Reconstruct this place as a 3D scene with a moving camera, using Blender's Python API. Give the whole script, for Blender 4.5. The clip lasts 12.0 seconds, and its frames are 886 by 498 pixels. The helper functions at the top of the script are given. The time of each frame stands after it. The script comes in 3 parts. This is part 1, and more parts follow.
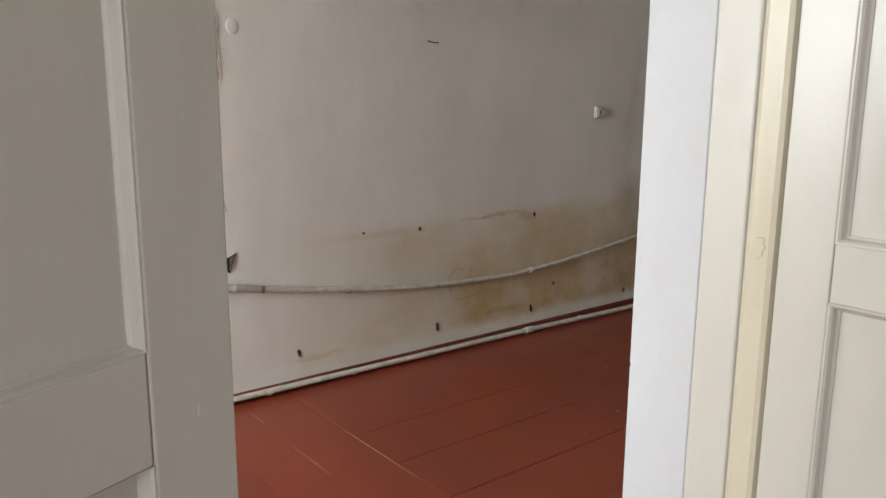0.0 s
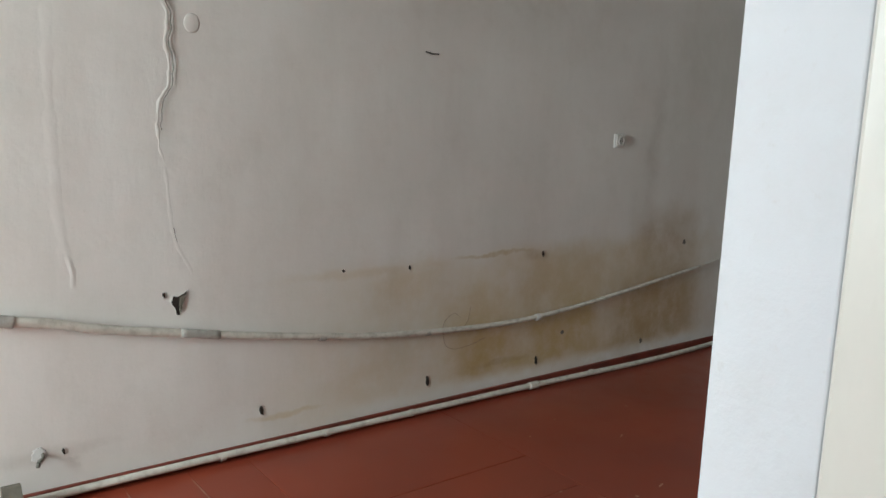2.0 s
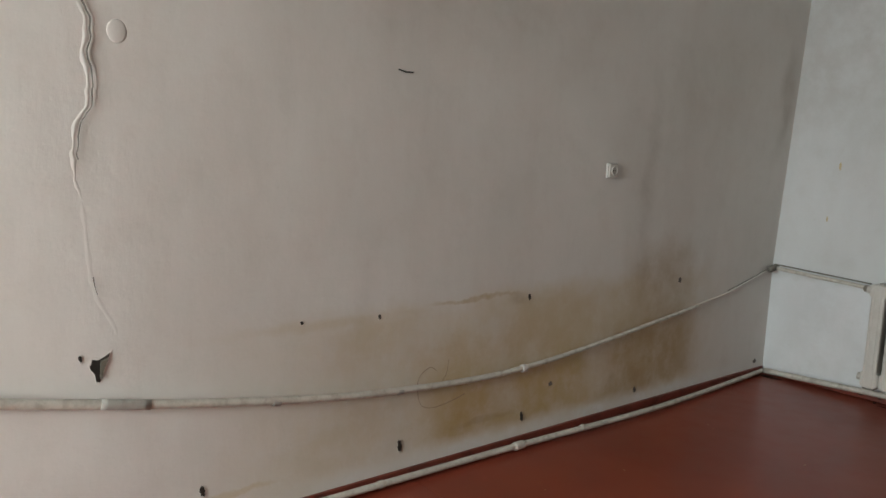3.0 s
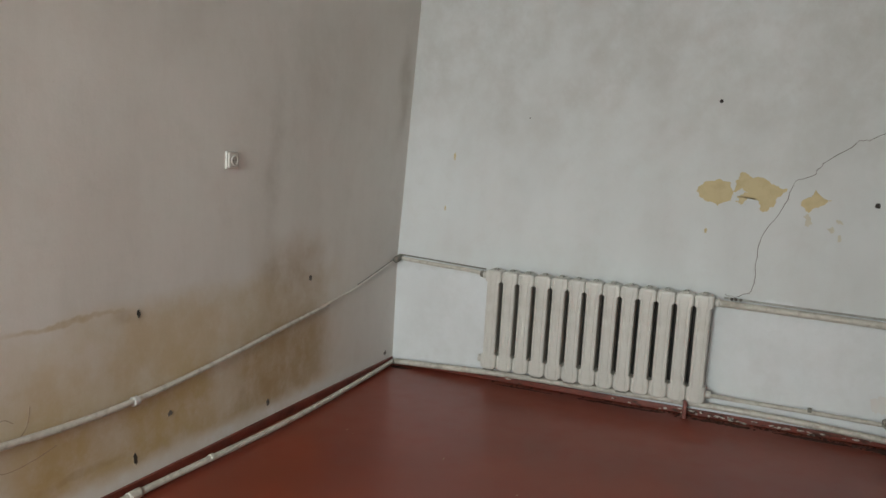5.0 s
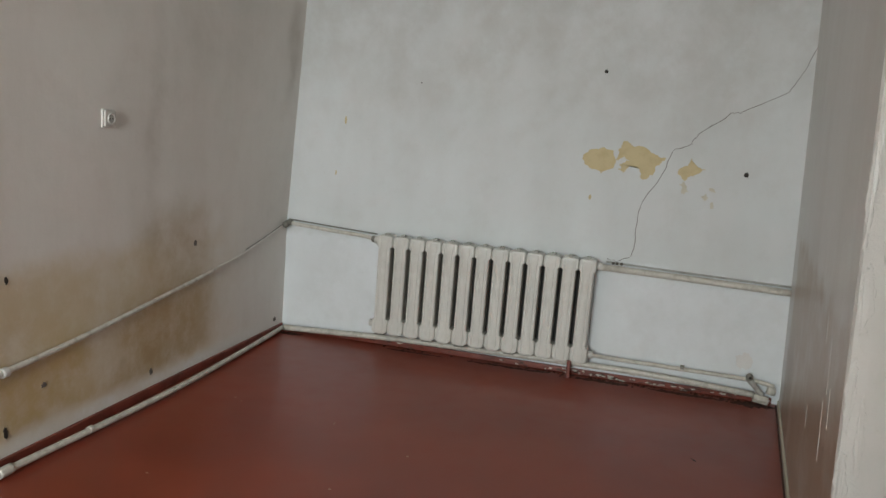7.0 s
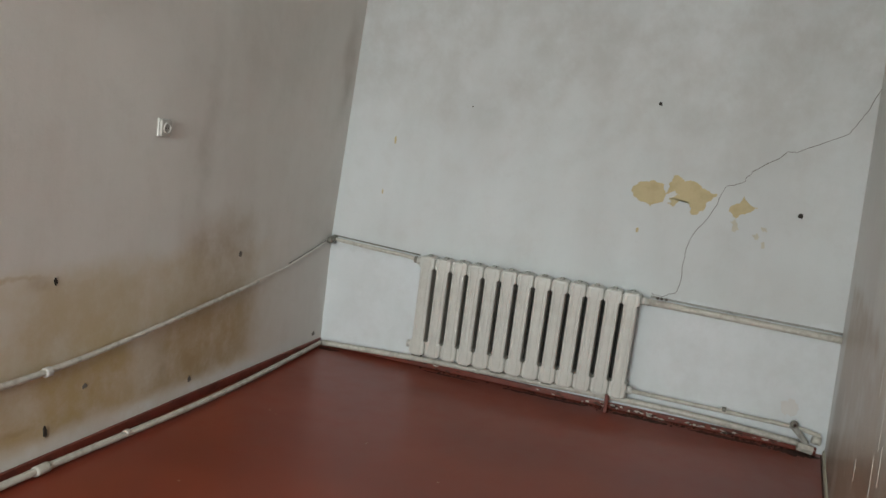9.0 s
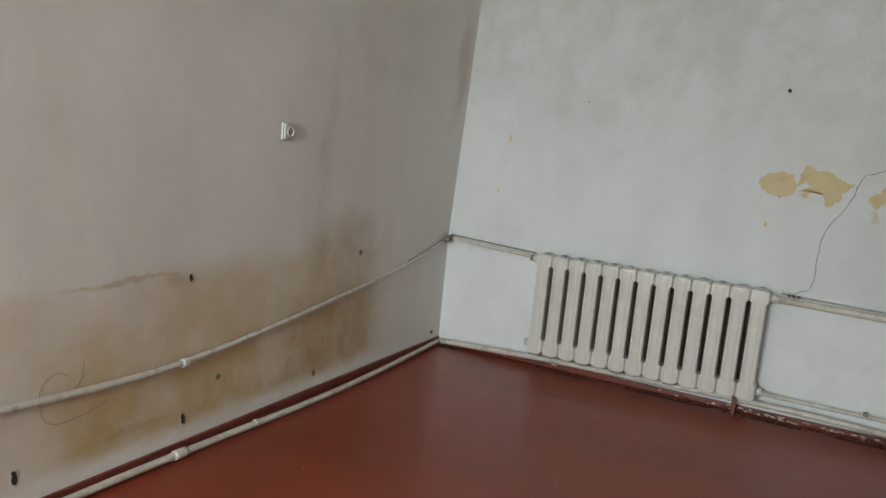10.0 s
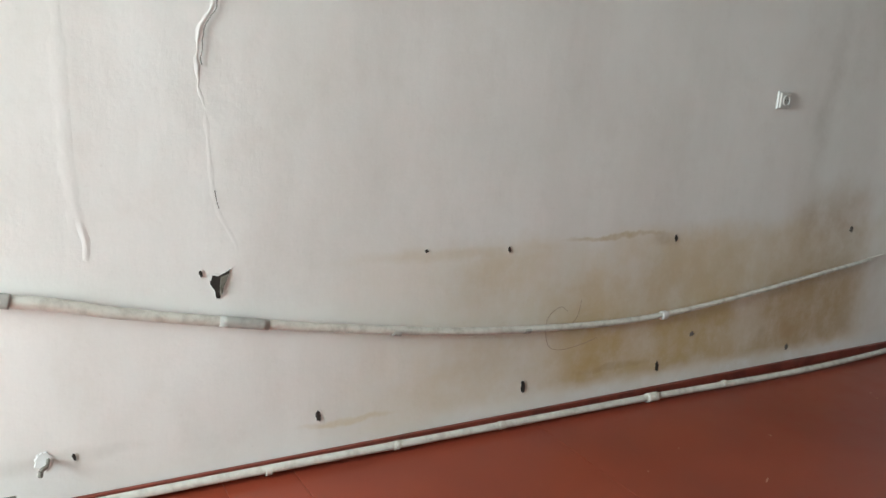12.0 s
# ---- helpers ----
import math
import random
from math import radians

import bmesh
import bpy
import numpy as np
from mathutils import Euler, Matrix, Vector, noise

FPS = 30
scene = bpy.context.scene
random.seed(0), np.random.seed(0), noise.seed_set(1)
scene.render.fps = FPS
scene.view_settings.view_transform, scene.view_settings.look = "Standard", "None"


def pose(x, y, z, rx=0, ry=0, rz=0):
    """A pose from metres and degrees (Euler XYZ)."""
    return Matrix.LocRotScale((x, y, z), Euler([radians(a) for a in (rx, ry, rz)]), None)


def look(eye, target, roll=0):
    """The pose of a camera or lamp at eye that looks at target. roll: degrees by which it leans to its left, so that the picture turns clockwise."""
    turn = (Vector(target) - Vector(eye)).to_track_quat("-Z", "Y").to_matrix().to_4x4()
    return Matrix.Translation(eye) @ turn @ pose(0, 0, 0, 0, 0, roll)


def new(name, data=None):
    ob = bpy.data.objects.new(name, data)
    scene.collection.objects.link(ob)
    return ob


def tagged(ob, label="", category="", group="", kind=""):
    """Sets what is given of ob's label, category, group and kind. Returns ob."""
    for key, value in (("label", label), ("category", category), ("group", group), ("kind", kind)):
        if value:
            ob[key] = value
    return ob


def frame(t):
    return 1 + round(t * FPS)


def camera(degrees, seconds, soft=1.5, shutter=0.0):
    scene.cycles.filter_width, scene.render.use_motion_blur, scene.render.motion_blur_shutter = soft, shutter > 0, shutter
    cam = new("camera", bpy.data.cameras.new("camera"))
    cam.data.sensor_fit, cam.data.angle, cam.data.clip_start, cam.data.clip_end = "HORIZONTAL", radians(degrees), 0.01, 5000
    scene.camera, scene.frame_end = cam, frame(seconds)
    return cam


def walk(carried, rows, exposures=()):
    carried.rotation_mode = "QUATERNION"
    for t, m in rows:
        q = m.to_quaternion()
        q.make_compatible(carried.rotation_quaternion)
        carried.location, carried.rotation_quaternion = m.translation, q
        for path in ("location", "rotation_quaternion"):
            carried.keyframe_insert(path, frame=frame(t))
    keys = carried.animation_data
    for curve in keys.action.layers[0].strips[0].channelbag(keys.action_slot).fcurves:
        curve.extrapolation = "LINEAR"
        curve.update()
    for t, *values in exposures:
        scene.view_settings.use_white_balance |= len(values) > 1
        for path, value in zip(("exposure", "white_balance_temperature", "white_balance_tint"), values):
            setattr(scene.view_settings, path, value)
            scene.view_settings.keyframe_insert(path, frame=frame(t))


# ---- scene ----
cam = camera(59.2, 12.0)
PATH = [
    (0, (-5.369, -3.166, 1.374), (-4.152, -1.627, 0.982), 0.4),
    (0.5, (-5.381, -3.104, 1.367), (-4.207, -1.528, 0.993), 1.4),
    (1, (-5.336, -3.051, 1.361), (-4.143, -1.487, 0.998), 2.2),
    (1.2, (-5.281, -3.019, 1.355), (-4.085, -1.456, 0.995), 2.4),
    (1.5, (-5.14, -2.934, 1.357), (-3.95, -1.366, 1.004), 2.4),
    (1.8, (-5.039, -2.845, 1.367), (-3.836, -1.285, 1.021), 2.1),
    (2, (-4.988, -2.772, 1.334), (-3.779, -1.213, 1.012), 2.2),
    (2.5, (-4.885, -2.527, 1.351), (-3.649, -0.978, 1.082), 2.5),
    (2.7, (-4.823, -2.473, 1.357), (-3.575, -0.933, 1.09), 2.6),
    (4.5, (-4.414, -2.101, 1.358), (-2.751, -1.018, 1.11), 2.4),
    (5, (-4.398, -2.106, 1.352), (-2.561, -1.354, 1.107), 3.4),
    (5.5, (-4.393, -2.152, 1.323), (-2.494, -1.579, 1.068), 4.2),
    (6, (-4.391, -2.146, 1.313), (-2.471, -1.663, 1.03), 4.4),
    (6.5, (-4.401, -2.135, 1.327), (-2.484, -1.656, 1.015), 4.3),
    (8.5, (-4.378, -2.043, 1.376), (-2.468, -1.518, 1.104), 7.0),
    (9, (-4.379, -2.098, 1.355), (-2.487, -1.507, 1.086), 7.4),
    (9.5, (-4.372, -2.119, 1.348), (-2.518, -1.422, 1.066), 6.6),
    (10, (-4.381, -2.121, 1.325), (-2.605, -1.249, 1.032), 5.6),
    (10.5, (-4.407, -2.156, 1.314), (-2.76, -1.067, 0.995), 4.7),
    (11, (-4.452, -2.183, 1.316), (-2.949, -0.909, 0.968), 3.9),
    (11.5, (-4.519, -2.171, 1.316), (-3.194, -0.725, 0.921), 4.3),
    (12, (-4.601, -2.217, 1.316), (-3.613, -0.539, 0.856), 4.1),
]
walk(cam, [(t, look(eye, target, roll)) for t, eye, target, roll in PATH],
     exposures=[(0, -0.42, 6700, 13), (0.5, -0.20, 6600, 12), (1.0, -0.28, 6550, 12), (1.5, -0.43, 6230, 8), (2.0, -0.40, 6250, 8), (2.5, -0.46, 6550, 11), (4.5, -0.10, 6700, 11), (6.5, -0.08, 6600, 11),
                (9.8, -0.05, 6550, 10), (10.5, 0.18, 6500, 10), (11.2, 0.36, 6400, 9), (12, 0.30, 6050, 6)])

# ---- light: overcast sky and daylight through the windows of both rooms ----
world = bpy.data.worlds.new("overcast_sky")
scene.world = world
world.use_nodes = True
sky = world.node_tree.nodes.new("ShaderNodeTexSky")
sky.sky_type, sky.sun_disc = "NISHITA", False
sky.sun_elevation, sky.sun_rotation = radians(40), radians(-60)
back = world.node_tree.nodes["Background"]
back.inputs["Strength"].default_value = 0.08
world.node_tree.links.new(sky.outputs[0], back.inputs["Color"])


def window_light(name, x, y, z, wide, high, watts, tilt, col):
    lamp = bpy.data.lights.new(name, "AREA")
    lamp.shape, lamp.size, lamp.size_y = "RECTANGLE", wide, high
    lamp.energy, lamp.color = watts, col
    ob = new(name, lamp)
    ob.matrix_world = look((x, y, z), (x + math.cos(radians(tilt)), y, z - math.sin(radians(tilt))))
    return ob


XO = -7.0          # window wall of the outer room
XW = -8.4          # window wall of the inner room
H = 3.0            # ceiling height
window_light("window_light", XW + 0.03, -1.15, 1.75, 1.5, 1.5, 300, 36, (0.865, 0.965, 0.975))
window_light("window_light", XO + 0.03, -4.3, 1.65, 1.2, 1.5, 46, 12, (0.95, 0.985, 0.96))

# ---- materials ----


def node(nt, kind, **kw):
    n = nt.nodes.new(kind)
    for k, v in kw.items():
        n.inputs[k.replace("_", " ")].default_value = v
    return n


def val(nt, op, a, b=None, c=None):
    n = nt.nodes.new("ShaderNodeMath")
    n.operation, n.use_clamp = op, False
    for i, s in enumerate((a, b, c)):
        if s is None:
            continue
        if isinstance(s, (int, float)):
            n.inputs[i].default_value = s
        else:
            nt.links.new(s, n.inputs[i])
    return n.outputs[0]


def ramp(nt, s, lo, hi, a=0.0, b=1.0):
    n = nt.nodes.new("ShaderNodeMapRange")
    n.interpolation_type = "SMOOTHSTEP"
    nt.links.new(s, n.inputs["Value"])
    for k, v in (("From Min", lo), ("From Max", hi), ("To Min", a), ("To Max", b)):
        n.inputs[k].default_value = v
    return n.outputs[0]


def mixc(nt, f, a, b):
    n = nt.nodes.new("ShaderNodeMix")
    n.data_type = "RGBA"
    for s, i in ((f, 0), (a, 6), (b, 7)):
        if isinstance(s, (int, float)):
            n.inputs[i].default_value = s
        elif isinstance(s, tuple):
            n.inputs[i].default_value = (*s, 1)
        else:
            nt.links.new(s, n.inputs[i])
    return n.outputs[2]


def coords(nt, scale=(1, 1, 1)):
    tc = nt.nodes.new("ShaderNodeTexCoord")
    mp = nt.nodes.new("ShaderNodeMapping")
    mp.inputs["Scale"].default_value = scale
    nt.links.new(tc.outputs["Object"], mp.inputs["Vector"])
    return mp.outputs[0]


def noise_at(nt, scale, detail=4.0, rough=0.55, stretch=(1, 1, 1)):
    n = node(nt, "ShaderNodeTexNoise", Scale=scale, Detail=detail, Roughness=rough)
    nt.links.new(coords(nt, stretch), n.inputs["Vector"])
    return n.outputs["Fac"]


def start_mat(name, rough=0.6, metal=0.0):
    m = bpy.data.materials.new(name)
    m.use_nodes = True
    nt = m.node_tree
    b = nt.nodes["Principled BSDF"]
    b.inputs["Roughness"].default_value, b.inputs["Metallic"].default_value = rough, metal
    return m, nt, b


def relief(nt, b, height, strength=0.2, distance=0.005):
    n = node(nt, "ShaderNodeBump", Strength=strength, Distance=distance)
    nt.links.new(height, n.inputs["Height"])
    nt.links.new(n.outputs[0], b.inputs["Normal"])


def simple(name, col, dark, rough=0.5, metal=0.0, scale=9.0, fine=90.0, bump=0.15, amount=0.6, stretch=(1, 1, 1)):
    """Paint or raw stuff: two scales of variation and a fine relief."""
    m, nt, b = start_mat(name, rough, metal)
    big = ramp(nt, noise_at(nt, scale, 5, 0.6, stretch), 0.42, 0.72)
    small = noise_at(nt, fine, 3, 0.6, stretch)
    c = mixc(nt, val(nt, "MULTIPLY", big, amount), col, dark)
    c = mixc(nt, val(nt, "MULTIPLY", ramp(nt, small, 0.52, 0.8), 0.25), c, dark)
    nt.links.new(c, b.inputs["Base Color"])
    r = val(nt, "ADD", val(nt, "MULTIPLY", big, 0.2), rough - 0.08)
    nt.links.new(r, b.inputs["Roughness"])
    relief(nt, b, val(nt, "ADD", small, big), bump, 0.002)
    return m


def wobbly(nt, scale, amount):
    """Object coordinates shifted by noise."""
    tc = nt.nodes.new("ShaderNodeTexCoord")
    n = node(nt, "ShaderNodeTexNoise", Scale=scale, Detail=5.0, Roughness=0.62)
    nt.links.new(tc.outputs["Object"], n.inputs["Vector"])
    s = nt.nodes.new("ShaderNodeVectorMath")
    s.operation = "SUBTRACT"
    nt.links.new(n.outputs["Color"], s.inputs[0])
    s.inputs[1].default_value = (0.5, 0.5, 0.5)
    m = nt.nodes.new("ShaderNodeVectorMath")
    m.operation = "MULTIPLY_ADD"
    nt.links.new(s.outputs[0], m.inputs[0])
    m.inputs[1].default_value = (amount, 0, amount)
    nt.links.new(tc.outputs["Object"], m.inputs[2])
    return m.outputs[0]


def blot(nt, vec, x, z, rx, rz, soft=0.6):
    """A stain of elliptic shape on a wall: 1 inside, 0 outside."""
    s = nt.nodes.new("ShaderNodeVectorMath")
    s.operation = "SUBTRACT"
    nt.links.new(vec, s.inputs[0])
    s.inputs[1].default_value = (x, 0, z)
    m = nt.nodes.new("ShaderNodeVectorMath")
    m.operation = "MULTIPLY"
    nt.links.new(s.outputs[0], m.inputs[0])
    m.inputs[1].default_value = (1 / rx, 0, 1 / rz)
    ln = nt.nodes.new("ShaderNodeVectorMath")
    ln.operation = "LENGTH"
    nt.links.new(m.outputs[0], ln.inputs[0])
    return ramp(nt, ln.outputs["Value"], 1.0, soft * 0.7, 0.0, 1.0)


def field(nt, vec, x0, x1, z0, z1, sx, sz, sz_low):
    """A stain, or shade put into the colour, between x0 and x1, z0 and z1, with its own softness along x, at the top
    and at the bottom.
    """
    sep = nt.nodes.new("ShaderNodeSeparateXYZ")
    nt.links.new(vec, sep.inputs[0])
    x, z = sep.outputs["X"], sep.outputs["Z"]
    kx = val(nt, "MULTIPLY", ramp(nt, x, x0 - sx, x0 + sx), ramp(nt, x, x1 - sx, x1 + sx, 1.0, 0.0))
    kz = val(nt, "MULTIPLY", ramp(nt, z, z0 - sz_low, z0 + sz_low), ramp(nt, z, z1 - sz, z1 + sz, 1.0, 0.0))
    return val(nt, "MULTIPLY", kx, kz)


def wall_paint(name, base, grime, stains=(), streak=0.5, rough=0.75, dirt=(0.34, 0.27, 0.18), bump=0.25, fields=(), runs=0.0):
    """Old limewash on uneven plaster, with stains (x, z, rx, rz, weight, colour, soft) and fields of stain or
    painted-in shade.
    """
    m, nt, b = start_mat(name, rough)
    broad = ramp(nt, noise_at(nt, 1.1, 4, 0.6), 0.35, 0.7)
    vert = ramp(nt, noise_at(nt, 2.6, 4, 0.6, (1, 1, 0.16)), 0.4, 0.72)
    fine = noise_at(nt, 55, 4, 0.65)
    brush = noise_at(nt, 14, 4, 0.6, (1, 1, 0.2))
    c = mixc(nt, val(nt, "MULTIPLY", broad, 0.5), base, grime)
    c = mixc(nt, val(nt, "MULTIPLY", vert, streak), c, grime)
    c = mixc(nt, val(nt, "MULTIPLY", ramp(nt, brush, 0.55, 0.8), 0.2), c, grime)
    c = mixc(nt, val(nt, "MULTIPLY", ramp(nt, noise_at(nt, 5.5, 6, 0.7), 0.45, 0.75), 0.09), c, dirt)
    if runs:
        # soot and water runs, also deepening the painted shade, broken up at two scales
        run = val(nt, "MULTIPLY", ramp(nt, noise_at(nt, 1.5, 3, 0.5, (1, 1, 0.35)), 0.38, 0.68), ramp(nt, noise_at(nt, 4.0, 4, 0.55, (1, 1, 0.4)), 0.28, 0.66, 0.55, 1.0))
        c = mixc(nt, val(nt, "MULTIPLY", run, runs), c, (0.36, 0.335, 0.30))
    near, far_ = wobbly(nt, 5.0, 0.09), wobbly(nt, 2.6, 0.26)
    clouds = val(nt, "MULTIPLY", ramp(nt, noise_at(nt, 2.8, 6, 0.62), 0.34, 0.62, 0.50, 1.0), ramp(nt, noise_at(nt, 9, 6, 0.7), 0.30, 0.62, 0.62, 1.0))
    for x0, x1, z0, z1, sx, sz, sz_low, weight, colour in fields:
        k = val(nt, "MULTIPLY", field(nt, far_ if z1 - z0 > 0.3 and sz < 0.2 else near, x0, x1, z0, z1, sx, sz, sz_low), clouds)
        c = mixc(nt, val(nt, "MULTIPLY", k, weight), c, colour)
    if stains:
        patch = val(nt, "MULTIPLY", ramp(nt, noise_at(nt, 3.2, 5, 0.65), 0.3, 0.62, 0.5, 1.0), ramp(nt, noise_at(nt, 13, 6, 0.7), 0.35, 0.6, 0.7, 1.0))
        for x, z, rx, rz, weight, colour, soft in stains:
            k = blot(nt, near if rz < 0.12 else far_, x, z, rx, rz, soft)
            c = mixc(nt, val(nt, "MULTIPLY", val(nt, "MULTIPLY", k, patch), weight), c, colour)
    c = mixc(nt, val(nt, "MULTIPLY", ramp(nt, fine, 0.6, 0.8), 0.15), c, dirt)
    nt.links.new(c, b.inputs["Base Color"])
    wave = noise_at(nt, 2.2, 3, 0.5)
    h = val(nt, "ADD", val(nt, "MULTIPLY", wave, 6.0), val(nt, "ADD", val(nt, "MULTIPLY", fine, 0.35), val(nt, "MULTIPLY", brush, 0.5)))
    relief(nt, b, h, bump, 0.008)
    return m


BROWN, OCHRE, DAMP = (0.37, 0.26, 0.135), (0.56, 0.44, 0.26), (0.36, 0.315, 0.255)
SALT = (0.78, 0.77, 0.73)
# x0, x1, z0, z1, softness along x, at the top, at the bottom, weight, colour
FIELDS = (
    (-3.45, -0.80, 0.02, 0.70, 0.45, 0.07, 0.03, 0.80, (0.63, 0.53, 0.37)),
    (-2.75, -0.90, 0.08, 0.50, 0.16, 0.16, 0.06, 0.85, (0.52, 0.39, 0.21)),
    (-1.60, -0.88, 0.12, 0.48, 0.20, 0.10, 0.05, 0.75, (0.39, 0.275, 0.15)),
    (-2.70, -1.75, 0.12, 0.36, 0.10, 0.06, 0.04, 0.70, (0.47, 0.33, 0.14)),
    (-1.45, -0.92, 0.46, 0.86, 0.12, 0.14, 0.06, 0.80, (0.46, 0.355, 0.23)),
    (-2.35, -1.30, 0.46, 0.72, 0.20, 0.06, 0.08, 0.55, (0.56, 0.45, 0.28)),
    (-3.30, -0.30, -0.02, 0.105, 0.20, 0.035, 0.02, 1.0, SALT),
)
STAINS = (
    (-2.50, 0.712, 0.34, 0.014, 0.70, (0.46, 0.33, 0.14), 0.4),
    (-2.25, 0.690, 0.10, 0.040, 0.40, BROWN, 0.3),
    (-3.25, 0.69, 0.60, 0.030, 0.35, OCHRE, 0.2),
    (-3.62, 0.135, 0.22, 0.020, 0.60, (0.58, 0.46, 0.26), 0.4),
    (-2.45, 0.165, 0.25, 0.022, 0.60, BROWN, 0.4),
    (-2.95, 0.40, 0.45, 0.40, 0.25, DAMP, 0.1),
    (-1.36, 1.25, 0.09, 0.85, 0.28, DAMP, 0.05),
    (-1.18, 1.45, 0.30, 0.60, 0.15, DAMP, 0.1),
    (-0.85, 1.75, 0.60, 0.50, 0.24, DAMP, 0.1),
    (-2.5, 1.95, 1.1, 0.40, 0.25, DAMP, 0.1),
    (-0.10, 1.70, 0.12, 0.40, 0.45, DAMP, 0.2),
    (-4.5, 0.17, 0.30, 0.04, 0.30, DAMP, 0.3),
    (-1.55, 0.22, 0.05, 0.05, 0.60, BROWN, 0.2),
)
M_STAINED = wall_paint("stained_limewash", (0.78, 0.755, 0.71), (0.69, 0.65, 0.60), STAINS, 0.55, fields=FIELDS)
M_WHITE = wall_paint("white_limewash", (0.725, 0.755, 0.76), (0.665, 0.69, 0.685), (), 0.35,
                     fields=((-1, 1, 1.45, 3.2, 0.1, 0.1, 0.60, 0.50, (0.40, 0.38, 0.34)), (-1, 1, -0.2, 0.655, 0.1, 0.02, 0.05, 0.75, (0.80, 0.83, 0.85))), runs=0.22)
M_SIDE = wall_paint("worn_gloss_wall_paint", (0.60, 0.585, 0.555), (0.50, 0.465, 0.42), (), 0.85, 0.32, bump=0.4,
                    fields=((-2.6, -0.30, -0.1, 0.93, 0.10, 0.05, 0.01, 1.3, (0.38, 0.285, 0.205)), (-0.75, -0.25, -0.1, 0.45, 0.1, 0.15, 0.01, 0.9, (0.25, 0.18, 0.125))))
M_PLASTER = wall_paint("smeared_pale_plaster", (0.74, 0.73, 0.71), (0.62, 0.60, 0.57), (), 0.5, 0.45, bump=0.7)
M_REVEAL = wall_paint("bright_white_reveal_paint", (0.58, 0.60, 0.63), (0.53, 0.55, 0.58), (), 0.3, 0.6)
M_GLOSS = wall_paint("white_gloss_lumps", (0.68, 0.67, 0.64), (0.56, 0.54, 0.50), (), 0.7, 0.24, bump=1.0)
M_CEIL = wall_paint("ceiling_whitewash", (0.56, 0.555, 0.53), (0.46, 0.45, 0.42), (), 0.2)
M_DOOR = simple("cream_door_paint", (0.60, 0.59, 0.545), (0.53, 0.517, 0.468), 0.38, scale=4, bump=0.2, stretch=(1, 1, 0.25))
M_CREAM = simple("yellowed_cream_paint", (0.62, 0.58, 0.46), (0.52, 0.47, 0.35), 0.4, scale=7, stretch=(1, 1, 0.3))
M_PIPE = simple("old_pipe_enamel", (0.62, 0.59, 0.52), (0.34, 0.30, 0.245), 0.45, scale=24, bump=0.4)
M_RADIATOR = simple("radiator_enamel", (0.66, 0.645, 0.595), (0.54, 0.51, 0.45), 0.4, scale=8, bump=0.25, amount=0.45)
M_RED = simple("red_floor_paint_trim", (0.20, 0.045, 0.028), (0.08, 0.028, 0.02), 0.4, scale=8, bump=0.3)
M_DARK = simple("black_hollow", (0.035, 0.027, 0.02), (0.015, 0.012, 0.01), 0.9)
M_GREY = simple("grimy_metal", (0.25, 0.235, 0.20), (0.10, 0.09, 0.075), 0.55, 0.2, scale=20)
M_SLOT_SHADE = simple("slot_shade_black", (0.022, 0.019, 0.016), (0.010, 0.009, 0.008), 0.85)
M_SLEEVE = simple("worn_grey_sleeve", (0.42, 0.41, 0.37), (0.26, 0.24, 0.21), 0.55, scale=25)
M_GRIME = simple("crumbly_dirt", (0.085, 0.038, 0.026), (0.035, 0.022, 0.017), 0.9, scale=40)
M_BLOCK = simple("weathered_grey_block", (0.15, 0.135, 0.105), (0.09, 0.08, 0.062), 0.85, scale=16, bump=0.5)
M_PLASTIC = simple("aged_white_plastic", (0.64, 0.625, 0.59), (0.55, 0.53, 0.48), 0.35, bump=0.05)
M_BARE = simple("bare_ochre_plaster", (0.60, 0.50, 0.29), (0.50, 0.40, 0.22), 0.85, scale=14, bump=0.3)
M_CRACK = simple("dark_crack", (0.16, 0.14, 0.12), (0.08, 0.07, 0.06), 0.9)
M_SOCKET = simple("dusty_socket_plastic", (0.57, 0.54, 0.49), (0.48, 0.45, 0.40), 0.5, bump=0.05)
M_SIDE_WORN = simple("rubbed_wall_paint", (0.56, 0.53, 0.49), (0.45, 0.40, 0.35), 0.4, scale=14)
M_FAINT = simple("faint_beige_plaster", (0.60, 0.57, 0.47), (0.52, 0.49, 0.40), 0.8, scale=14)
M_SCRAWL = simple("faded_brown_pencil", (0.34, 0.24, 0.17), (0.26, 0.18, 0.13), 0.9)
M_FLAKE = simple("swollen_limewash", (0.72, 0.71, 0.68), (0.64, 0.62, 0.58), 0.75, scale=20, bump=0.3)
M_CHALK = simple("pale_scuff", (0.45, 0.27, 0.20), (0.30, 0.11, 0.07), 0.7)


def floor_paint():
    m, nt, b = start_mat("red_brown_floor_enamel", 0.32)
    big = ramp(nt, noise_at(nt, 1.3, 2, 0.5), 0.3, 0.7)
    mid = ramp(nt, noise_at(nt, 9, 2, 0.5), 0.3, 0.8)
    grain = noise_at(nt, 140, 2, 0.5)
    c = mixc(nt, big, (0.265, 0.050, 0.024), (0.205, 0.040, 0.022))
    c = mixc(nt, val(nt, "MULTIPLY", mid, 0.2), c, (0.30, 0.068, 0.036))
    nt.links.new(c, b.inputs["Base Color"])
    nt.links.new(val(nt, "ADD", val(nt, "MULTIPLY", mid, 0.08), 0.29), b.inputs["Roughness"])
    b.inputs["Specular IOR Level"].default_value = 0.32
    relief(nt, b, grain, 0.03, 0.001)
    return m


M_FLOOR = floor_paint()

# ---- mesh helpers ----


